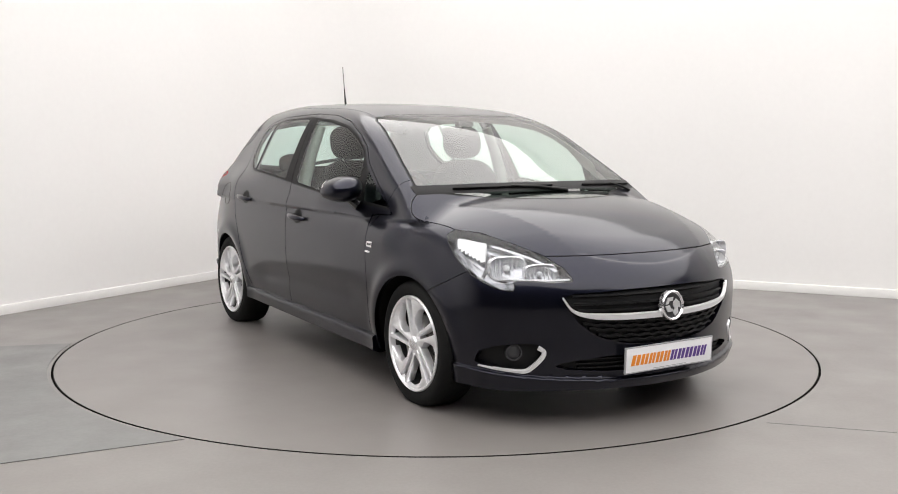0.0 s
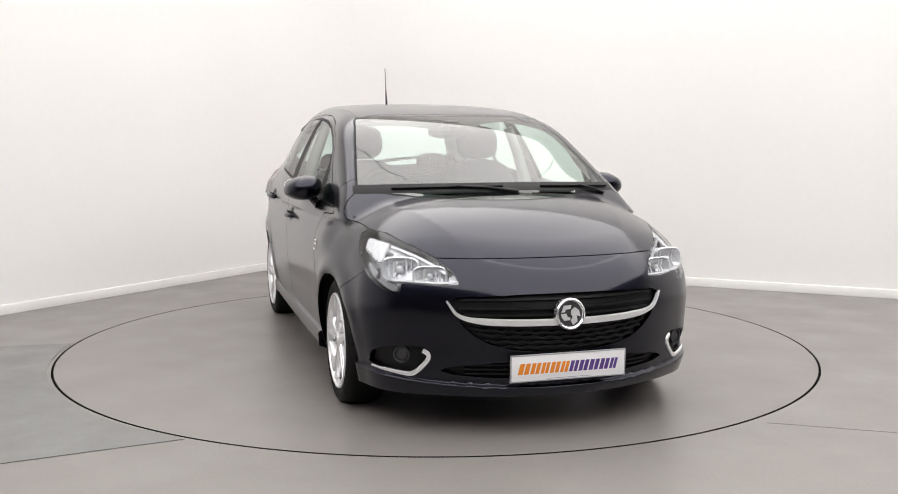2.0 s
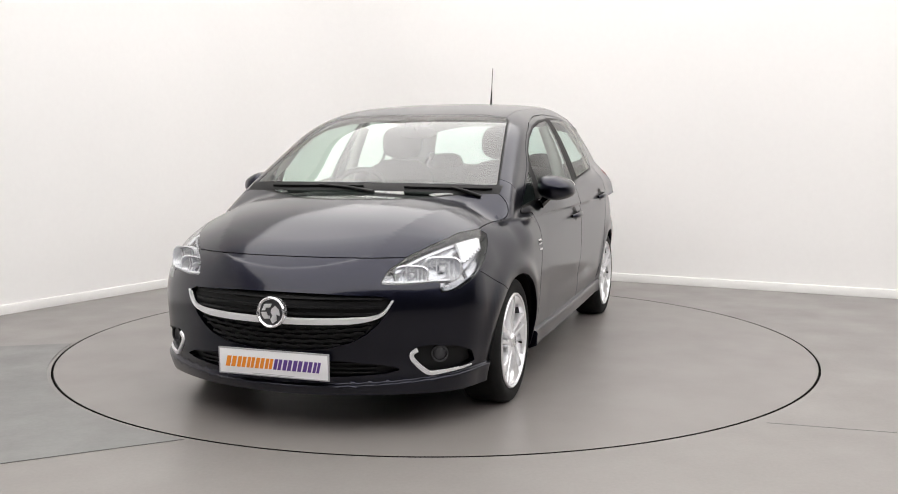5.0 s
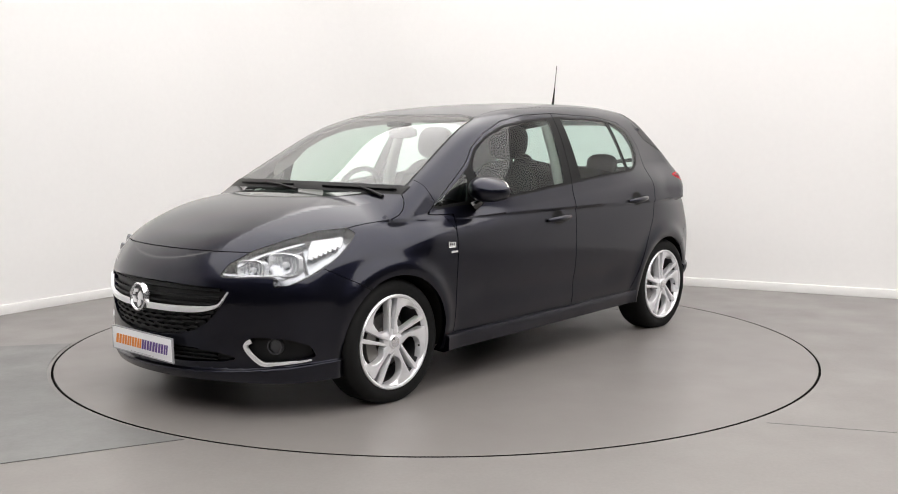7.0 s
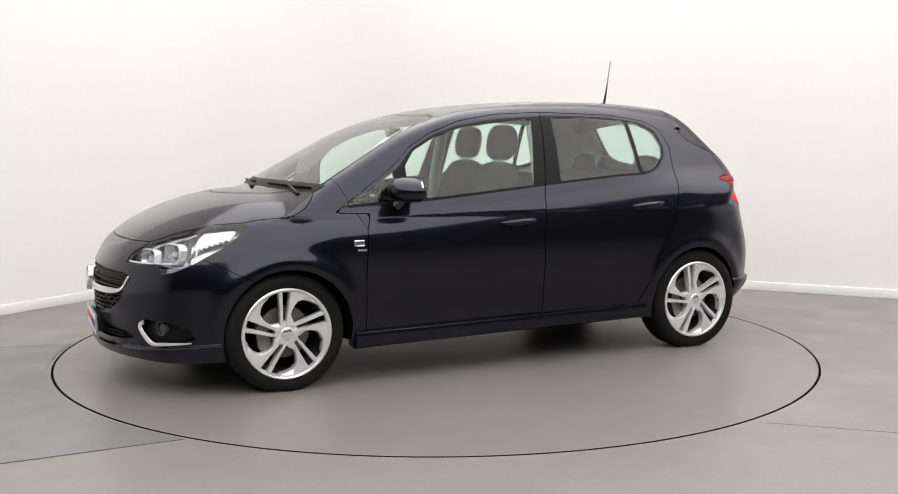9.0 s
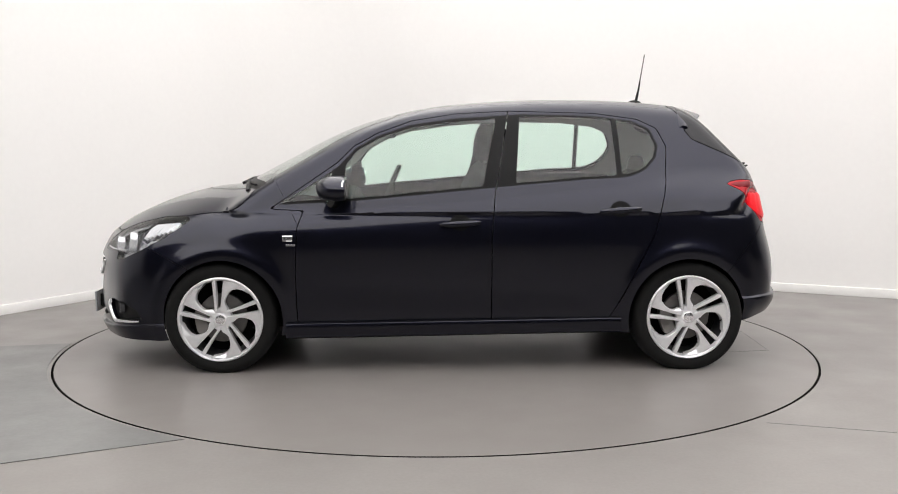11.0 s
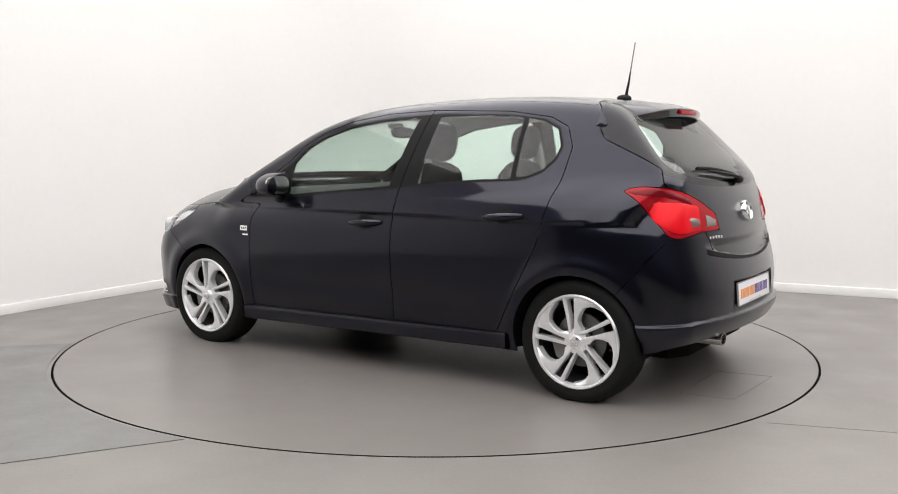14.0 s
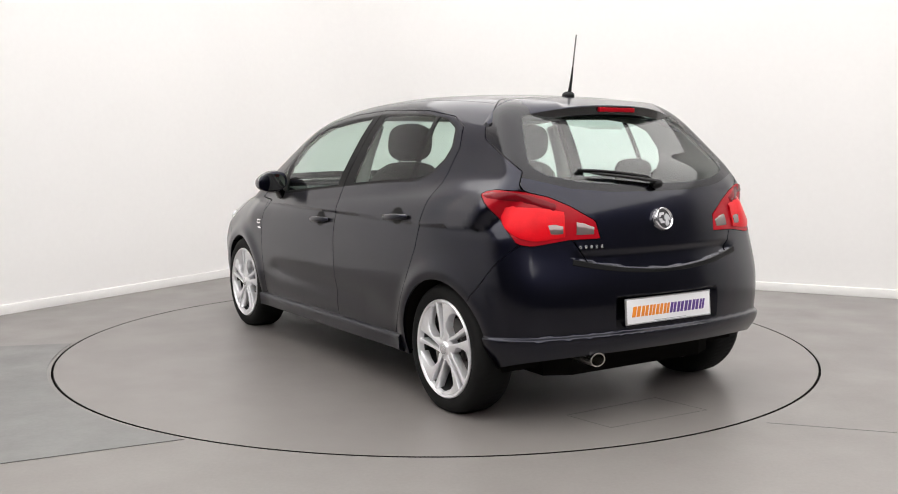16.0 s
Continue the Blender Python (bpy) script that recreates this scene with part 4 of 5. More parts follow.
def fog_unit(sd):
    inset = panel("fog_inset", base & K["fog"], M_BLACK, front_bumper, "black fog lamp recess", both=False, side=sd, depth=0.0, sink=0.028)
    p, nn = on_skin(0.668 * sd, 0.334, "front")
    m = basis(p - nn * 0.022, Vector((1, 0.45 * sd, 0)))
    bm = bmesh.new()
    revolve(bm, [(0.0, 0.006), (0.022, 0.004), (0.030, -0.002), (0.030, 0.010), (0.036, 0.010), (0.038, -0.012)], 28, m @ pose(0, 0, 0, 90, 0, 0))
    part("fog_lamp", bm, M_ALLOYDARK, inset, "small round fog lamp")
    bm = bmesh.new()
    pts = [on_skin(a * sd, b, "front") for a, b in resample([(0.582, 0.360), (0.562, 0.345), (0.566, 0.318), (0.598, 0.276), (0.625, 0.256), (0.66, 0.257), (0.72, 0.264), (0.755, 0.270)], 26)]
    strip(bm, pts, [0.022] * 14 + [0.020 - 0.0012 * i for i in range(12)], 0.010, -0.004)
    part("chrome_trim", bm, M_SATIN, inset, "bright L-shaped trim")


for sd in (1, -1):
    lamp_inside(sd)
    fog_unit(sd)

# ---------------------------------------------------------------- rear of the car
for sd in (1, -1):
    lamp_body = panel("tail_lamp", base & K["taillamp"] & K["lamp_split"], M_REDDEEP, both=False, side=sd, depth=0.03, label="bright red tail lamp")
    inner = panel("tail_lamp_inner", base & K["taillamp"] & ~K["lamp_split"], M_REDDEEP, both=False, side=sd, depth=0.03, label="dark red inner tail lamp on the tailgate")
    panel("lamp_seal", base & K["taillamp_gap"] & ~K["taillamp"], M_SEAL, lamp_body, both=False, side=sd, depth=0.0, sink=0.012)

    def tail_spot(s, z):
        y = np.linspace(0.2, 0.86, 160)
        x = -(s + y)
        i = np.argmin(np.abs(body_field(x, y, np.full_like(y, z))))
        q = np.array([x[i], y[i], z])
        nn = body_normal(q[None])[0]
        return Vector((q[0], q[1] * sd, z)), Vector((nn[0], nn[1] * sd, nn[2]))

    bm = bmesh.new()
    strip(bm, [tail_spot(s, z) for s, z in resample([(0.85, 0.932), (0.92, 0.908), (1.0, 0.886), (1.10, 0.882), (1.215, 0.880)], 18)], [0.05, 0.075, 0.095] + [0.11 + 0.035 * math.sin(math.pi * i / 14) for i in range(15)], 0.006, 0.0005)
    part("main_lens", bm, M_RED, lamp_body, "bright red main lens")
    bm = bmesh.new()
    strip(bm, [tail_spot(s, z) for s, z in resample([(0.72, 1.003), (0.85, 1.002), (0.98, 0.990), (1.10, 0.966), (1.16, 0.948)], 14)], [0.012] + [0.036] * 12 + [0.034], 0.003, 0.0)
    part("upper_lens", bm, M_REDDARK, lamp_body, "dark red upper lens band")
    bm = bmesh.new()
    strip(bm, [tail_spot(s, z) for s, z in ((1.12, 0.858), (1.16, 0.858), (1.205, 0.856))], [0.05, 0.05, 0.035], 0.004, 0.005)
    part("clear_lens", bm, M_SMOKE, lamp_body, "pale reversing lens")
    bm = bmesh.new()
    strip(bm, [tail_spot(s, z) for s, z in ((1.285, 0.862), (1.33, 0.858), (1.385, 0.850))], [0.055, 0.05, 0.035], 0.003, 0.0)
    part("clear_lens", bm, M_SMOKE, inner, "pale reversing lens")

p, n = on_skin(0.0, 0.885, "rear")
emblem(tailgate, p + n * 0.012, n, 0.052)
plate("rear_plate", rear_bumper, Matrix.Translation((-1.842, 0.0, 0.492)) @ Matrix(((0, 0, -1, 0), (-1, 0, 0, 0), (0, 1, 0, 0), (0, 0, 0, 1))) @ pose(0, 0, 0, -5, 0, 0))
bm = bmesh.new()
for i in range(5):
    a = 0.468 - i * 0.026
    pts = [on_skin(a - 0.008, 0.782, "rear"), on_skin(a - 0.019, 0.782, "rear")]
    strip(bm, pts, 0.016, 0.004, 0.0)
part("model_badge", bm, M_CHROME, tailgate, "small row of chrome badge blocks")


# Black strip on the skin: the shade of the gap below the tailgate.
bm = bmesh.new()
pts = [on_skin(0.50 * i / 24, 0.664 + 0.225 * (0.50 * i / 24) ** 2, "rear") for i in range(-24, 25)]
strip(bm, pts, [0.014 + 0.014 * abs(i / 24) for i in range(-24, 25)], 0.003, 0.0)
part("tailgate_gap_shade", bm, M_SEAL, tailgate, "black strip drawn as the shaded gap under the tailgate edge")


def spoiler():
    bm = bmesh.new()
    rows = []
    for i in range(-20, 21):
        y = 0.60 * i / 20
        e = (abs(y) / 0.60)
        x1 = -1.470 + 0.19 * e ** 2.2
        zt = 1.402 - 0.085 * e ** 2.4
        x0 = -1.27 + 0.03 * e
        zz = on_skin(x0, y, "top")[0].z + 0.002
        rows.append([bm.verts.new(c) for c in ((x0, y, zz), ((x0 + x1) / 2, y, (zz + zt) / 2 + 0.008), (x1, y, zt), (x1 - 0.006, y, zt - 0.010), (x1 + 0.010, y, zt - 0.034), (x0 - 0.10, y, zt - 0.05), (x0, y, zz - 0.05))])
    for a, b in zip(rows, rows[1:]):
        for k in range(7):
            bm.faces.new((a[k], b[k], b[(k + 1) % 7], a[(k + 1) % 7]))
    bm.faces.new(rows[0])
    bm.faces.new(rows[-1][::-1])
    bmesh.ops.recalc_face_normals(bm, faces=bm.faces)
    ob = part("spoiler", bm, M_PAINT, tailgate)
    bm = bmesh.new()
    for i in range(-20, 20):
        y0, y1 = 0.60 * i / 20, 0.60 * (i + 1) / 20
        q = []
        for y in (y0, y1):
            e = abs(y) / 0.60
            x1, zt = -1.470 + 0.19 * e ** 2.2, 1.402 - 0.085 * e ** 2.4
            q.append([(x1 - 0.0088, y, zt - 0.004), (x1 + 0.004, y, zt - 0.042)])
        bm.faces.new([bm.verts.new(c) for c in (q[0][0], q[1][0], q[1][1], q[0][1])])
    bmesh.ops.remove_doubles(bm, verts=bm.verts, dist=1e-5)
    part("spoiler_edge", bm, M_GLOSSBLACK, ob, "gloss black trailing edge")
    bm = bmesh.new()
    box(bm, -1.484, -1.462, -0.11, 0.11, 1.370, 1.391, 0.004)
    part("brake_light", bm, M_REDDEEP, ob, "red high-level brake light")


spoiler()


def rear_wiper():
    bm = bmesh.new()
    p0, n0 = on_skin(0.0, 1.035, "rear")
    p1, n1 = on_skin(0.36, 1.085, "rear")
    ellipsoid(bm, p0 + n0 * 0.02, 0.025, 0.03, 0.022)
    arm = part("rear_wiper", bm, M_BLACK, tailgate, "black rear wiper")
    bm = bmesh.new()
    pts = [on_skin(a, b, "rear") for a, b in resample([(-0.01, 1.040), (0.12, 1.058), (0.25, 1.072), (0.345, 1.080)], 8)]
    sweep(bm, [q + nn * 0.028 for q, nn in pts], [0.016, 0.015, 0.013, 0.012, 0.011, 0.010, 0.009, 0.006], 8, 0.6)
    part("arm", bm, M_BLACK, arm)
    bm = bmesh.new()
    pts = [on_skin(a, b, "rear") for a, b in resample([(0.02, 1.062), (0.15, 1.082), (0.30, 1.096), (0.40, 1.098)], 8)]
    strip(bm, pts, 0.010, 0.016, 0.004)
    part("blade", bm, M_SEAL, arm)


rear_wiper()
bm = bmesh.new()
revolve(bm, [(0.028, 0.0), (0.034, 0.0), (0.034, -0.14), (0.026, -0.14), (0.028, 0.0)], 28, pose(-1.828, 0.40, 0.296, 0, 0, 90) @ Matrix.Diagonal((1.25, 1, 0.9, 1)))
part("exhaust_tip", bm, M_EXHAUST, car, "oval steel exhaust tip")
bm = bmesh.new()
sweep(bm, [(-1.72, 0.40, 0.296), (-1.6, 0.40, 0.285), (-1.45, 0.36, 0.26)], 0.03, 10)
part("silencer_pipe", bm, M_EXHAUST, car)


# ---------------------------------------------------------------- wheels
def wheel():
    """An alloy wheel with five twin spokes; its outer face towards +y, the centre at the origin."""
    ob = new("wheel")
    ob.parent = car
    bm = bmesh.new()
    prof = [(0.216, -0.19), (0.235, -0.196), (0.268, -0.198), (0.290, -0.186), (0.300, -0.165), (0.302, -0.10), (0.300, -0.035), (0.291, -0.012), (0.275, -0.002), (0.262, 0.001), (0.240, -0.001), (0.229, -0.006), (0.224, -0.016), (0.216, -0.03)]
    revolve(bm, prof, 72)
    for v in bm.verts:
        if v.co.z < -0.288:
            v.co.z = -0.288
    tyre = part("tyre", bm, M_RUBBER, ob, "black low-profile tyre")
    bm = bmesh.new()
    for k in range(72):
        a = 2 * math.pi * k / 72
        for y0, y1 in ((-0.155, -0.120), (-0.115, -0.085), (-0.080, -0.045)):
            q = []
            for yy in (y0, y1):
                for da in (-0.022, 0.022):
                    aa = a + da + (yy + 0.1) * 0.6
                    rr = 0.3026
                    q.append((rr * math.cos(aa), yy, max(rr * math.sin(aa), -0.2885)))
            bm.faces.new([bm.verts.new(q[i]) for i in (0, 1, 3, 2)])
    part("tread", bm, M_RUBBER, tyre, smooth=False)
    bm = bmesh.new()
    revolve(bm, [(0.218, -0.018), (0.2275, -0.008), (0.2275, -0.003), (0.222, 0.002), (0.214, -0.001), (0.208, -0.012), (0.205, -0.026)], 72)
    part("rim", bm, M_ALLOY, ob, "silver alloy rim")
    # Same rim as above, but shade behind the spokes is in the colour.
    bm = bmesh.new()
    revolve(bm, [(0.205, -0.026), (0.200, -0.06), (0.196, -0.19), (0.216, -0.19)], 72)
    part("barrel", bm, M_ALLOYDARK, ob, "inner barrel of the rim, its alloy darkened for shade")

    def face_y(r):
        return -0.004 - 0.014 * (1 - r / 0.21) + 0.012 * max(0.0, 1 - r / 0.07)

    # each pair: a straight narrow bar, a slot, and a blade that flares into the rim (units of the rim's radius)
    def ray(r, a):
        return (r * math.sin(radians(a)), r * math.cos(radians(a)))

    bar = [(-0.165, 0.16), (-0.232, 0.50), (-0.318, 0.86), (-0.315, 0.90), (-0.265, 0.925), (-0.228, 0.90), (-0.165, 0.55), (-0.115, 0.20)]
    blade = [(-0.040, 0.16), (-0.048, 0.55), (-0.058, 0.95), ray(0.955, 6), ray(0.955, 15), ray(0.955, 24), ray(0.955, 42), ray(0.915, 37), ray(0.88, 28), ray(0.835, 20),
             ray(0.76, 12.5), ray(0.66, 8.5), ray(0.55, 5.5), ray(0.45, 4.5), ray(0.375, 10), ray(0.31, 24), ray(0.18, 24)]
    for k in range(5):
        turn = Matrix.Rotation(2 * math.pi * k / 5 - 0.01, 3, "Y")
        for outline, nm in ((bar, "spoke_bar"), (blade, "spoke")):
            bm = bmesh.new()
            top, low = [], []
            for u, w in outline:
                r = math.hypot(u, w)
                sunk = 0.008 * min(1.0, max(0.0, (u - 0.05) / 0.12)) if nm == "spoke" and r < 0.95 else 0.0
                q = turn @ Vector((-u * 0.2215, 0, w * 0.2215))
                top.append(bm.verts.new((q.x, face_y(r * 0.2215) - sunk, q.z)))
                low.append(bm.verts.new((q.x * 0.97, face_y(r * 0.2215) - 0.042, q.z * 0.97)))
            n = len(top)
            bm.faces.new(top)
            bm.faces.new(low[::-1])
            for i in range(n):
                bm.faces.new((top[i], low[i], low[(i + 1) % n], top[(i + 1) % n]))
            bmesh.ops.recalc_face_normals(bm, faces=bm.faces)
            rim_edges = [e for e in bm.edges if all(v in top for v in e.verts)]
            bmesh.ops.bevel(bm, geom=rim_edges, offset=0.0030, segments=2, profile=0.5, affect="EDGES")
            bmesh.ops.triangulate(bm, faces=[f for f in bm.faces if len(f.verts) > 4])
            part(nm, bm, M_ALLOY, ob)
    bm = bmesh.new()
    revolve(bm, [(0.0, -0.004), (0.028, -0.004), (0.031, -0.007), (0.034, -0.012), (0.060, -0.018), (0.064, -0.05), (0.0, -0.05)], 40)
    hub = part("hub", bm, M_ALLOY, ob)
    bm = bmesh.new()
    revolve(bm, [(0.0, -0.0015), (0.022, -0.0015), (0.026, -0.003), (0.026, -0.006)], 32)
    part("centre_cap", bm, M_CHROME, hub, "chrome centre cap")
    bm = bmesh.new()
    sweep(bm, [(-0.19, -0.03, -0.02), (-0.175, -0.012, -0.02)], 0.005, 8)
    part("valve", bm, M_BLACK, ob)
    bm = bmesh.new()
    revolve(bm, [(0.05, -0.075), (0.13, -0.075), (0.132, -0.08), (0.132, -0.095), (0.05, -0.095)], 48)
    part("brake_disc", bm, M_STEEL, ob)
    bm = bmesh.new()
    revolve(bm, [(0.0, -0.055), (0.065, -0.060), (0.070, -0.09), (0.0, -0.09)], 32)
    part("brake_hub", bm, M_BRONZE, ob)
    bm = bmesh.new()
    ring = [(0.09, -0.6), (0.145, -0.62), (0.150, -0.3), (0.150, 0.3), (0.145, 0.62), (0.09, 0.6), (0.085, 0.0)]
    prism(bm, [(r * math.sin(a + 1.9), r * math.cos(a + 1.9)) for r, a in ring], pose(0, -0.05, 0, 90, 0, 0), 0.06)
    bmesh.ops.recalc_face_normals(bm, faces=bm.faces)
    part("brake_caliper", bm, M_BRONZE, ob)
    bm = bmesh.new()
    revolve(bm, [(0.02, -0.12), (0.19, -0.14), (0.19, -0.145)], 40)
    part("dust_shield", bm, M_SEAM, ob)
    return ob


FACE_Y = 0.832
first = wheel()
first.matrix_basis = pose(AXLE, FACE_Y, HUB_Z, 0, -8, 0)
copy_thing(first, pose(-AXLE, FACE_Y, HUB_Z))
copy_thing(first, pose(AXLE, -FACE_Y, HUB_Z, 0, 0, 180))
copy_thing(first, pose(-AXLE, -FACE_Y, HUB_Z, 0, 0, 180))


def liner(x, sd):
    """The dark inside of a wheel arch."""
    bm = bmesh.new()
    n = 28
    a = [(x - math.copysign(0.011, x) + 0.330 * math.cos(math.pi * (1.12 * k / n - 0.06)), HUB_Z + 0.330 * math.sin(math.pi * (1.12 * k / n - 0.06))) for k in range(n + 1)]
    out = [bm.verts.new((p, 0.845 * sd if 0 < k < n else 0.82 * sd, q)) for k, (p, q) in enumerate(a)]
    for v in out:
        r, _ = on_skin(v.co.x, v.co.z, "side")
        v.co.y = (r.y - 0.012) * sd
    inn = [bm.verts.new((p, 0.52 * sd, q)) for p, q in a]
    for k in range(n):
        bm.faces.new((out[k], out[k + 1], inn[k + 1], inn[k]))
    bm.faces.new(inn)
    bmesh.ops.recalc_face_normals(bm, faces=bm.faces)
    part("arch_liner", bm, M_SEAM, car, "black wheel arch liner")


for x in (AXLE, -AXLE):
    for sd in (1, -1):
        liner(x, sd)


# ---------------------------------------------------------------- sills, floor pan
def side_skirt(sd):
    bm = bmesh.new()
    rows = []
    for i in range(31):
        x = 0.905 - (0.905 + 0.885) * i / 30
        top, _ = on_skin(x, 0.268, "side")
        e = 0.020 + 0.006 * math.sin(math.pi * i / 30)
        y = top.y
        up = 0.014 * (0.5 - x)
        rows.append([bm.verts.new((x, q * sd, z + up)) for q, z in ((y - 0.02, 0.288), (y + e - 0.004, 0.272), (y + e, 0.262), (y + e - 0.002, 0.240), (y + e - 0.004, 0.200), (y - 0.02, 0.186), (y - 0.09, 0.19))])
    for a, b in zip(rows, rows[1:]):
        for k in range(6):
            bm.faces.new((a[k], b[k], b[k + 1], a[k + 1]))
    bm.faces.new(rows[0])
    bm.faces.new(rows[-1][::-1])
    bmesh.ops.recalc_face_normals(bm, faces=bm.faces)
    part("side_skirt", bm, M_PAINT, car)


for sd in (1, -1):
    side_skirt(sd)
bm = bmesh.new()
plan = [(1.93, 0.40), (1.80, 0.60), (1.62, 0.72), (1.60, 0.52), (0.91, 0.52), (0.86, 0.70), (-0.86, 0.70), (-0.91, 0.52), (-1.60, 0.52), (-1.66, 0.40)]
prism(bm, plan + [(x, -y) for x, y in plan[::-1]], pose(0, 0, 0.195), 0.10)
bmesh.ops.recalc_face_normals(bm, faces=bm.faces)
part("floor_pan", bm, M_SEAM, car, "black underside of the car", smooth=False)
bm = bmesh.new()
box(bm, -1.33, -1.18, -0.62, 0.62, 0.20, 0.30, 0.03)
part("rear_axle", bm, M_SEAM, car)
bm = bmesh.new()
box(bm, -1.64, -1.42, -0.30, 0.36, 0.21, 0.31, 0.04)
part("silencer", bm, M_SEAM, car)


# ---------------------------------------------------------------- mirrors, handles, badges
def door_mirror(sd):
    m = pose(0.630, 0.888 * sd, 0.988, 0, 0, -8 * sd)
    bm = bmesh.new()
    ellipsoid(bm, (0, 0, 0), 0.105, 0.100, 0.064, 2.5, m, 28, 18)
    for v in bm.verts:
        q = m.inverted() @ v.co
        if q.x < -0.045:
            q.x = -0.045 + (q.x + 0.045) * 0.10
        out = (q.y * sd) / 0.10
        q.z = q.z * (1 - 0.28 * max(0.0, out) + 0.06 * max(0.0, -out)) - 0.010 * out
        q.y -= 0.012 * sd * max(0.0, out)
        q.x -= 0.022 * max(0.0, q.y * sd / 0.09)
        v.co = m @ q
    ob = part("door_mirror", bm, M_PAINT, car, "body-coloured door mirror")
    bm = bmesh.new()
    prism(bm, [(0.082 * (abs(math.cos(a)) ** 0.75) * math.copysign(1, math.cos(a)), 0.050 * (abs(math.sin(a)) ** 0.75) * math.copysign(1, math.sin(a))) for a in [2 * math.pi * k / 32 for k in range(32)]],
          m @ Matrix(((0, 0, -1, -0.048), (1, 0, 0, 0), (0, 1, 0, 0), (0, 0, 0, 1))), 0.006)
    bmesh.ops.recalc_face_normals(bm, faces=bm.faces)
    part("mirror_glass", bm, M_MIRROR, ob, "mirror glass", smooth=False)
    bm = bmesh.new()
    sweep(bm, [(0.615, 0.850 * sd, 0.955), (0.635, 0.825 * sd, 0.925), (0.65, 0.80 * sd, 0.905)], [0.035, 0.030, 0.042], 12, 0.7)
    part("mirror_foot", bm, M_GLOSSBLACK, ob, "black mirror foot")


for sd in (1, -1):
    door_mirror(sd)


def door_handle(x0, x1, z0, z1, sd):
    xm, zm = (x0 + x1) / 2, (z0 + z1) / 2
    p, n = on_skin(xm, zm, "side")
    # No hollow here: the cup's shade is a flat black oval on the skin.
    bm = bmesh.new()
    k = 28
    outer = []
    for i in range(k):
        a = 2 * math.pi * i / k
        q, nn = on_skin(xm + 0.055 * math.cos(a), zm + 0.004 + 0.042 * math.sin(a), "side")
        q = q + nn * 0.0015
        outer.append(bm.verts.new((q.x, q.y * sd, q.z)))
    mid = []
    for i in range(k):
        a = 2 * math.pi * i / k
        q, nn = on_skin(xm + 0.035 * math.cos(a), zm + 0.004 + 0.026 * math.sin(a), "side")
        q = q + nn * 0.001
        mid.append(bm.verts.new((q.x, q.y * sd, q.z)))
    for i in range(k):
        bm.faces.new((outer[i], outer[(i + 1) % k], mid[(i + 1) % k], mid[i]))
    bm.faces.new(mid)
    bmesh.ops.recalc_face_normals(bm, faces=bm.faces)
    ob = part("door_handle", bm, M_SEAL, car, "body-coloured pull handle over a flat oval blackened as the shaded cup")
    bm = bmesh.new()
    pts, rad = [], []
    for i in range(13):
        t = i / 12
        q, nn = on_skin(x0 + (x1 - x0) * t, z0 + (z1 - z0) * t, "side")
        lift = 0.006 + 0.026 * math.sin(math.pi * t) ** 0.5
        pts.append((q.x, (q.y + lift) * sd, q.z))
        rad.append(0.0085 + 0.0075 * math.sin(math.pi * t) ** 0.6)
    sweep(bm, pts, rad, 10, 1.05)
    part("grip", bm, M_PAINT, ob)


for sd in (1, -1):
    door_handle(0.085, -0.125, 0.797, 0.809, sd)
    door_handle(-0.765, -0.978, 0.864, 0.879, sd)
    bm = bmesh.new()
    for x0, x1, z0, z1 in ((0.915, 0.862, 0.726, 0.726), (0.897, 0.850, 0.690, 0.690)):
        h = 0.030 if z0 > 0.7 else 0.012
        a, b = on_skin(x0, z0, "side"), on_skin(x1, z1, "side")
        pts = [(Vector((q.x, q.y * sd, q.z)), Vector((nn.x, nn.y * sd, nn.z))) for q, nn in (a, b)]
        strip(bm, pts, h, 0.004, 0.0)
    ob = part("side_badge", bm, M_CHROME, car, "small chrome badge on the front wing")
    bm = bmesh.new()
    for i in range(3):
        a, b = on_skin(0.906 - 0.014 * i, 0.728, "side"), on_skin(0.900 - 0.014 * i, 0.728, "side")
        pts = [(Vector((q.x, q.y * sd, q.z)), Vector((nn.x, nn.y * sd, nn.z))) for q, nn in (a, b)]
        strip(bm, pts, 0.012, 0.002, 0.004)
    part("badge_mark", bm, M_GLOSSBLACK, ob)


def fuel_flap():
    bm = bmesh.new()
    c = [(-1.27 + 0.075 * math.cos(a) ** 1, 0.88 + 0.075 * math.sin(a)) for a in [2 * math.pi * k / 36 for k in range(37)]]
    pts = []
    for x, z in c:
        q, nn = on_skin(x, z, "side")
        pts.append((q.x, -(q.y + 0.0002), q.z))
    sweep(bm, pts[:-1], 0.0016, 5, 1.0, True)
    part("fuel_flap", bm, M_SEAL, car, "round fuel flap outline")


fuel_flap()


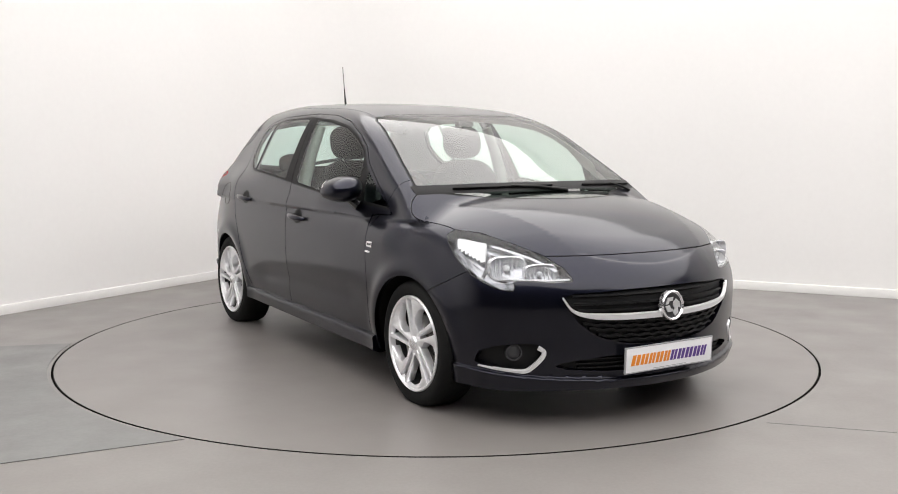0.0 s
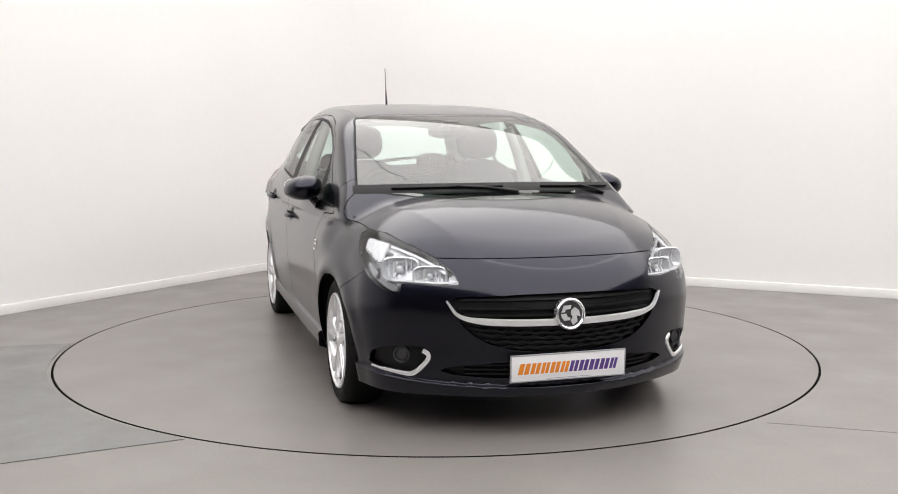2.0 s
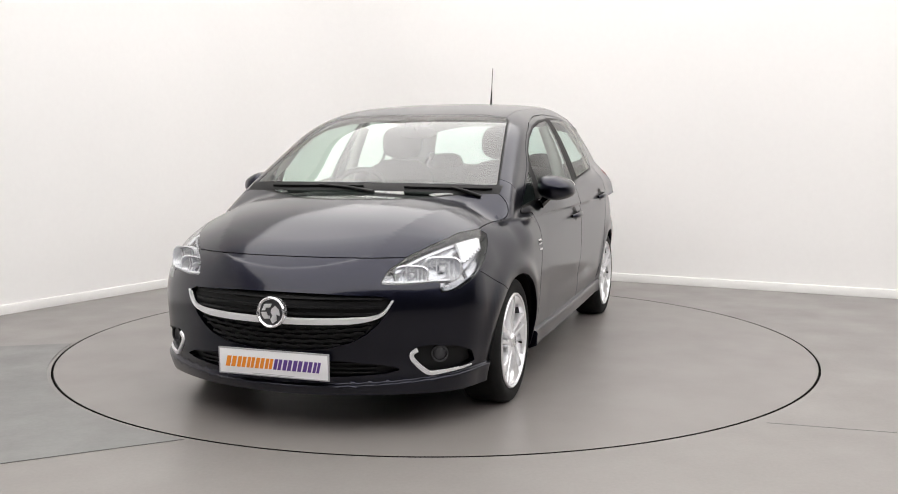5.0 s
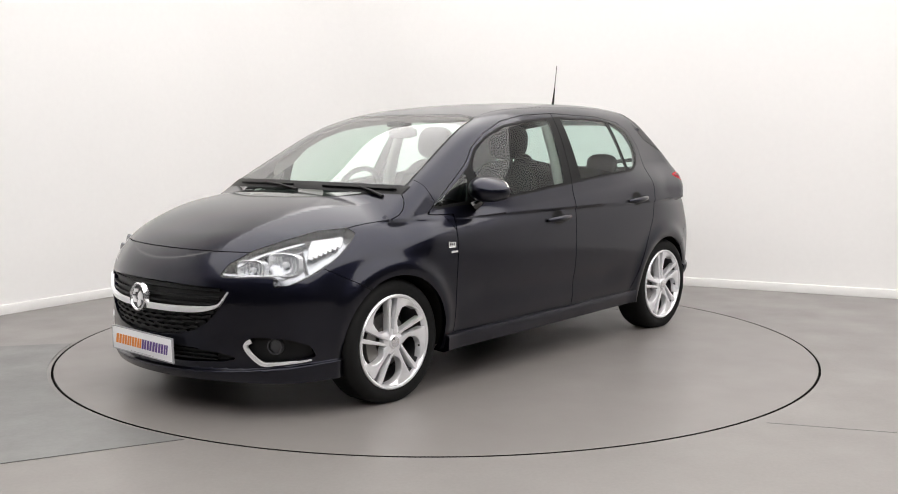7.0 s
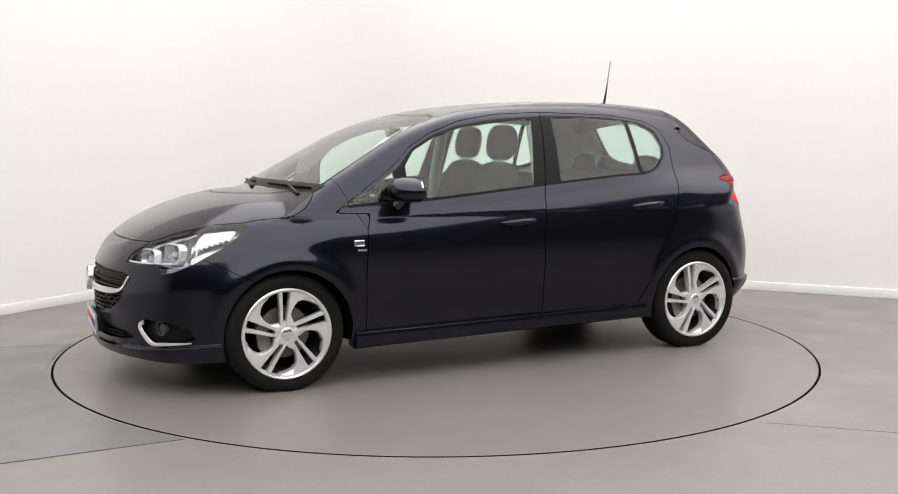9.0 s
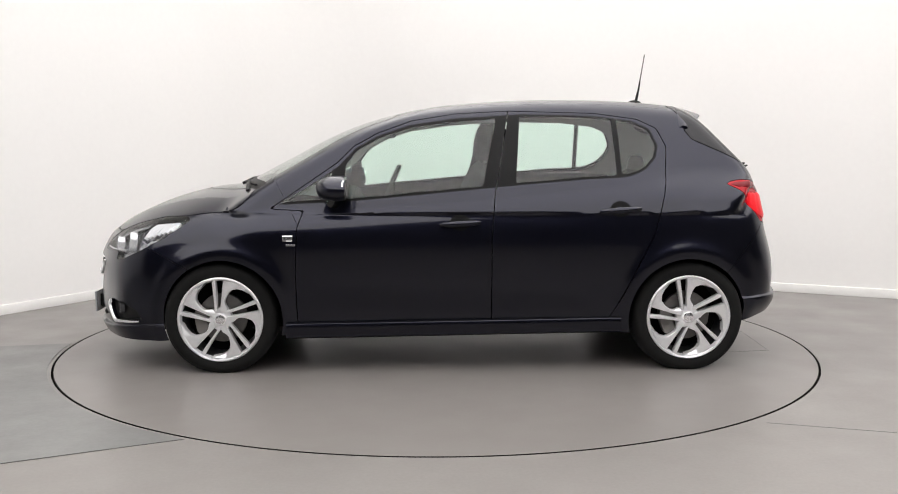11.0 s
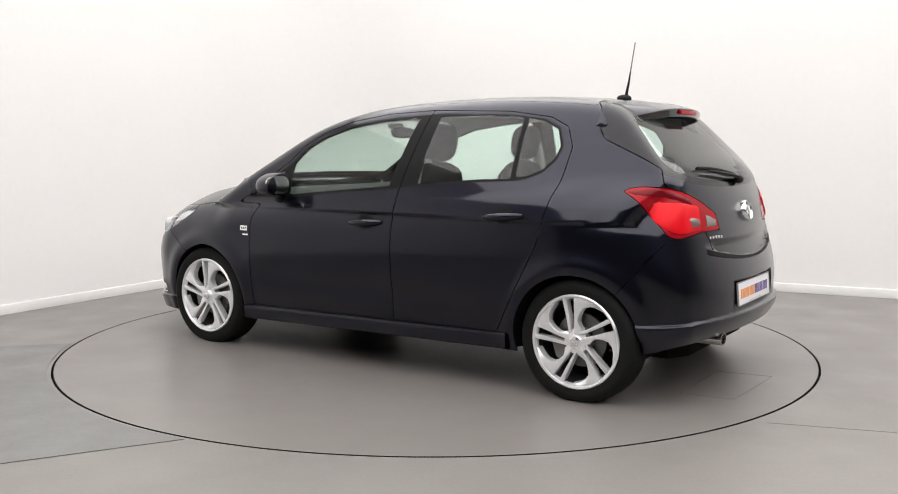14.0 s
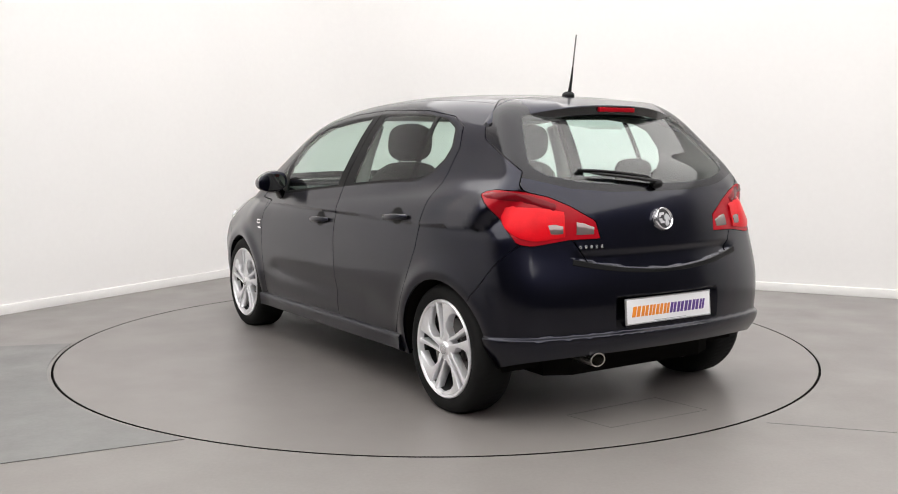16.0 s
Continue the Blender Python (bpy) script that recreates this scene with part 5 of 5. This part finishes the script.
# ---------------------------------------------------------------- wipers, aerial
def front_wiper(y0, y1, pivot):
    bm = bmesh.new()
    pts = []
    for i in range(12):
        y = y0 + (y1 - y0) * i / 11
        q, nn = on_skin(1.200 - 0.30 * y * y, y, "top")
        pts.append((q, nn))
    strip(bm, pts, [0.008] + [0.012] * 10 + [0.006], 0.011, 0.006)
    ob = part("windscreen_wiper", bm, M_SEAL, car, "black windscreen wiper")
    bm = bmesh.new()
    q, nn = on_skin(1.245 - 0.30 * pivot * pivot, pivot, "top")
    mid, nm = pts[6]
    sweep(bm, [q + nn * 0.004, (q + mid) / 2 + nn * 0.016, mid + nm * 0.018], [0.011, 0.009, 0.006], 8, 0.7)
    part("wiper_arm", bm, M_BLACK, ob)


front_wiper(-0.52, 0.03, 0.10)
front_wiper(0.24, 0.66, 0.62)


def cowl():
    """The black scuttle tray between bonnet and windscreen."""
    bm = bmesh.new()
    rows = []
    for i in range(-24, 25):
        y = 0.70 * i / 24
        xa = 1.215 - 0.30 * y * y
        q, nn = on_skin(xa + 0.004, y, "top")
        r, n2 = on_skin(xa - 0.055, y, "top")
        rows.append([bm.verts.new(q + Vector((0.01, 0, 0.0015 - 0.012))), bm.verts.new(q + Vector((0, 0, 0.004))), bm.verts.new(r + n2 * 0.004)])
    for a, b in zip(rows, rows[1:]):
        for k in range(2):
            bm.faces.new((a[k], b[k], b[k + 1], a[k + 1]))
    bmesh.ops.recalc_face_normals(bm, faces=bm.faces)
    part("scuttle", bm, M_BLACK, car, "black scuttle panel under the wipers")


cowl()


def aerial():
    q, nn = on_skin(-1.125, 0.0, "top")
    bm = bmesh.new()
    ellipsoid(bm, q + Vector((0.005, 0, 0.004)), 0.042, 0.020, 0.022, 2.2)
    ob = part("aerial", bm, M_BLACK, car, "black roof aerial tilted back")
    return q, ob


q_aerial, aerial_ob = aerial()
bm = bmesh.new()
sweep(bm, [q_aerial + Vector((-0.004, 0, 0.012)), q_aerial + Vector((-0.02, 0, 0.09)), q_aerial + Vector((-0.028, 0, 0.145))], [0.0095, 0.006, 0.004], 8)
part("aerial_base", bm, M_BLACK, aerial_ob)
bm = bmesh.new()
sweep(bm, [q_aerial + Vector((-0.0275, 0, 0.14)), q_aerial + Vector((-0.052, 0, 0.300))], [0.0035, 0.003], 8)
part("aerial_rod", bm, M_STEEL, aerial_ob)


# ---------------------------------------------------------------- cabin
def front_seat(y, shift):
    """A fabric bucket seat with its headrest on two posts."""
    bm = bmesh.new()
    ellipsoid(bm, (0.10, 0, 0.50), 0.30, 0.25, 0.10, 3.2)
    ob = part("front_seat", bm, M_FABRIC, car, "charcoal fabric front seat", m=pose(shift, y, 0.0))
    bm = bmesh.new()
    ellipsoid(bm, (0, 0, 0.30), 0.085, 0.245, 0.345, 3.4, pose(-0.14, 0, 0.50, 0, -19, 0))
    part("backrest", bm, M_FABRIC, ob)
    bm = bmesh.new()
    ellipsoid(bm, (0, 0, 0), 0.055, 0.135, 0.105, 2.9, pose(-0.345, 0, 1.225, 0, -10, 0))
    part("headrest", bm, M_FABRIC, ob)
    for q in (-0.06, 0.06):
        bm = bmesh.new()
        sweep(bm, [(-0.31, q, 1.05), (-0.335, q, 1.16)], 0.007, 8)
        part("headrest_post", bm, M_CHROME, ob)
    return ob


front_seat(0.365, 0.17)
front_seat(-0.365, 0.03)


def rear_bench():
    bm = bmesh.new()
    ellipsoid(bm, (-0.78, 0, 0.50), 0.28, 0.62, 0.12, 4)
    ob = part("rear_bench", bm, M_FABRIC, car, "charcoal fabric rear bench with headrests")
    bm = bmesh.new()
    ellipsoid(bm, (0, 0, 0.26), 0.075, 0.60, 0.29, 4.5, pose(-1.02, 0, 0.52, 0, -16, 0))
    part("backrest", bm, M_FABRIC, ob)
    for y in (-0.36, 0.36):
        bm = bmesh.new()
        ellipsoid(bm, (0, 0, 0), 0.045, 0.115, 0.070, 2.8, pose(-1.215, y, 1.075, 0, -8, 0))
        part("headrest", bm, M_FABRIC, ob)
        for q in (-0.05, 0.05):
            bm = bmesh.new()
            sweep(bm, [(-1.18, y + q, 0.99), (-1.205, y + q, 1.06)], 0.006, 8)
            part("headrest_post", bm, M_CHROME, ob)


rear_bench()
bm = bmesh.new()
box(bm, -1.70, -1.20, -0.56, 0.56, 0.90, 0.93, 0.01)
part("parcel_shelf", bm, M_TRIM, car, "dark parcel shelf")


def dashboard():
    bm = bmesh.new()
    rows = []
    for i in range(-16, 17):
        y = 0.69 * i / 16
        xs = 1.17 - 0.34 * y * y
        hump = 0.03 * math.exp(-((y + 0.36) / 0.17) ** 2)
        rows.append([bm.verts.new((x, y, z)) for x, z in ((xs - 0.03, 0.935), (xs - 0.20, 0.945), (0.70, 0.935 + hump), (0.60, 0.915 + hump), (0.56, 0.86), (0.60, 0.74), (0.66, 0.55), (0.9, 0.5))])
    for a, b in zip(rows, rows[1:]):
        for k in range(7):
            bm.faces.new((a[k], b[k], b[k + 1], a[k + 1]))
    bmesh.ops.recalc_face_normals(bm, faces=bm.faces)
    ob = part("dashboard", bm, M_TRIM, car, "dark grey dashboard")
    bm = bmesh.new()
    box(bm, 0.545, 0.575, -0.12, 0.12, 0.70, 0.88, 0.012)
    part("centre_screen", bm, M_GLOSSBLACK, ob, "gloss black centre console screen")
    return ob


dashboard()


def steering_wheel():
    m = pose(0.40, -0.365, 0.90, 0, 66, 0)
    bm = bmesh.new()
    sweep(bm, [m @ Vector((0.183 * math.cos(a), 0.183 * math.sin(a), 0)) for a in [2 * math.pi * k / 36 for k in range(36)]], 0.016, 10, 1.0, True)
    ob = part("steering_wheel", bm, M_TRIM, car, "dark leather steering wheel with silver spokes")
    bm = bmesh.new()
    ellipsoid(bm, (0, 0, -0.01), 0.075, 0.085, 0.028, 2.6, m)
    part("wheel_boss", bm, M_TRIM, ob)
    for a in (90, -90, 0):
        bm = bmesh.new()
        sweep(bm, [m @ Vector((r * math.cos(radians(a)), r * math.sin(radians(a)), -0.008)) for r in (0.06, 0.12, 0.18)], [0.018, 0.014, 0.016], 8, 0.5)
        part("wheel_spoke", bm, M_SATIN, ob)
    bm = bmesh.new()
    sweep(bm, [m @ Vector((0, 0, -0.03)), m @ Vector((0, 0, -0.25))], 0.04, 10)
    part("steering_column", bm, M_TRIM, ob)


steering_wheel()


def inner_mirror():
    bm = bmesh.new()
    ellipsoid(bm, (0, 0, 0), 0.022, 0.115, 0.034, 3, pose(0.36, 0.0, 1.285, 0, 12, 0))
    ob = part("rear_view_mirror", bm, M_TRIM, car, "rear-view mirror behind the windscreen")
    bm = bmesh.new()
    sweep(bm, [(0.375, 0, 1.30), (0.42, 0, 1.335)], 0.012, 8)
    part("mirror_stalk", bm, M_TRIM, ob)
    bm = bmesh.new()
    box(bm, 0.39, 0.445, -0.05, 0.05, 1.315, 1.345, 0.012)
    part("sensor_cover", bm, M_TRIM, ob)


inner_mirror()
bm = bmesh.new()
box(bm, -1.15, 0.62, -0.62, 0.62, 0.295, 0.33, 0.01)
part("cabin_floor", bm, M_TRIM, car, "dark cabin carpet")
for sd in (1, -1):
    bm = bmesh.new()
    sweep(bm, [(-0.24, 0.60 * sd, 1.32), (-0.235, 0.67 * sd, 1.15), (-0.23, 0.72 * sd, 0.98), (-0.22, 0.745 * sd, 0.60)], [0.03, 0.036, 0.04, 0.045], 10, 1.0)
    part("pillar_trim", bm, M_LINING, car, "pale grey centre pillar trim")


# ---------------------------------------------------------------- what moves
def motions():
    headings = ((0.0, -58.76), (0.5, -60.04), (1.0, -63.01), (1.5, -67.40), (2.0, -73.48), (2.5, -79.41), (3.0, -85.47), (3.5, -91.47),
                (4.0, -97.56), (4.5, -103.58), (5.0, -109.62), (5.6, -116.55), (6.3, -124.60), (7.0, -132.60), (7.5, -138.38), (8.0, -144.19),
                (8.5, -150.00), (9.0, -155.79), (9.6, -162.70), (10.3, -170.78), (11.0, -178.85), (11.5, -184.64), (12.0, -190.56),
                (12.5, -196.52), (13.0, -202.50), (13.5, -208.49), (14.0, -214.47), (14.5, -220.39), (15.0, -226.28), (15.5, -232.15), (16.0, -238.06))
    walk(table, [(t, pose(0, 0, 0, 0, 0, a)) for t, a in headings])
    walk(car, [(t, pose(0, 0, 0, 0, 0, a) @ pose(-0.083, -0.023, 0)) for t, a in headings])


motions()
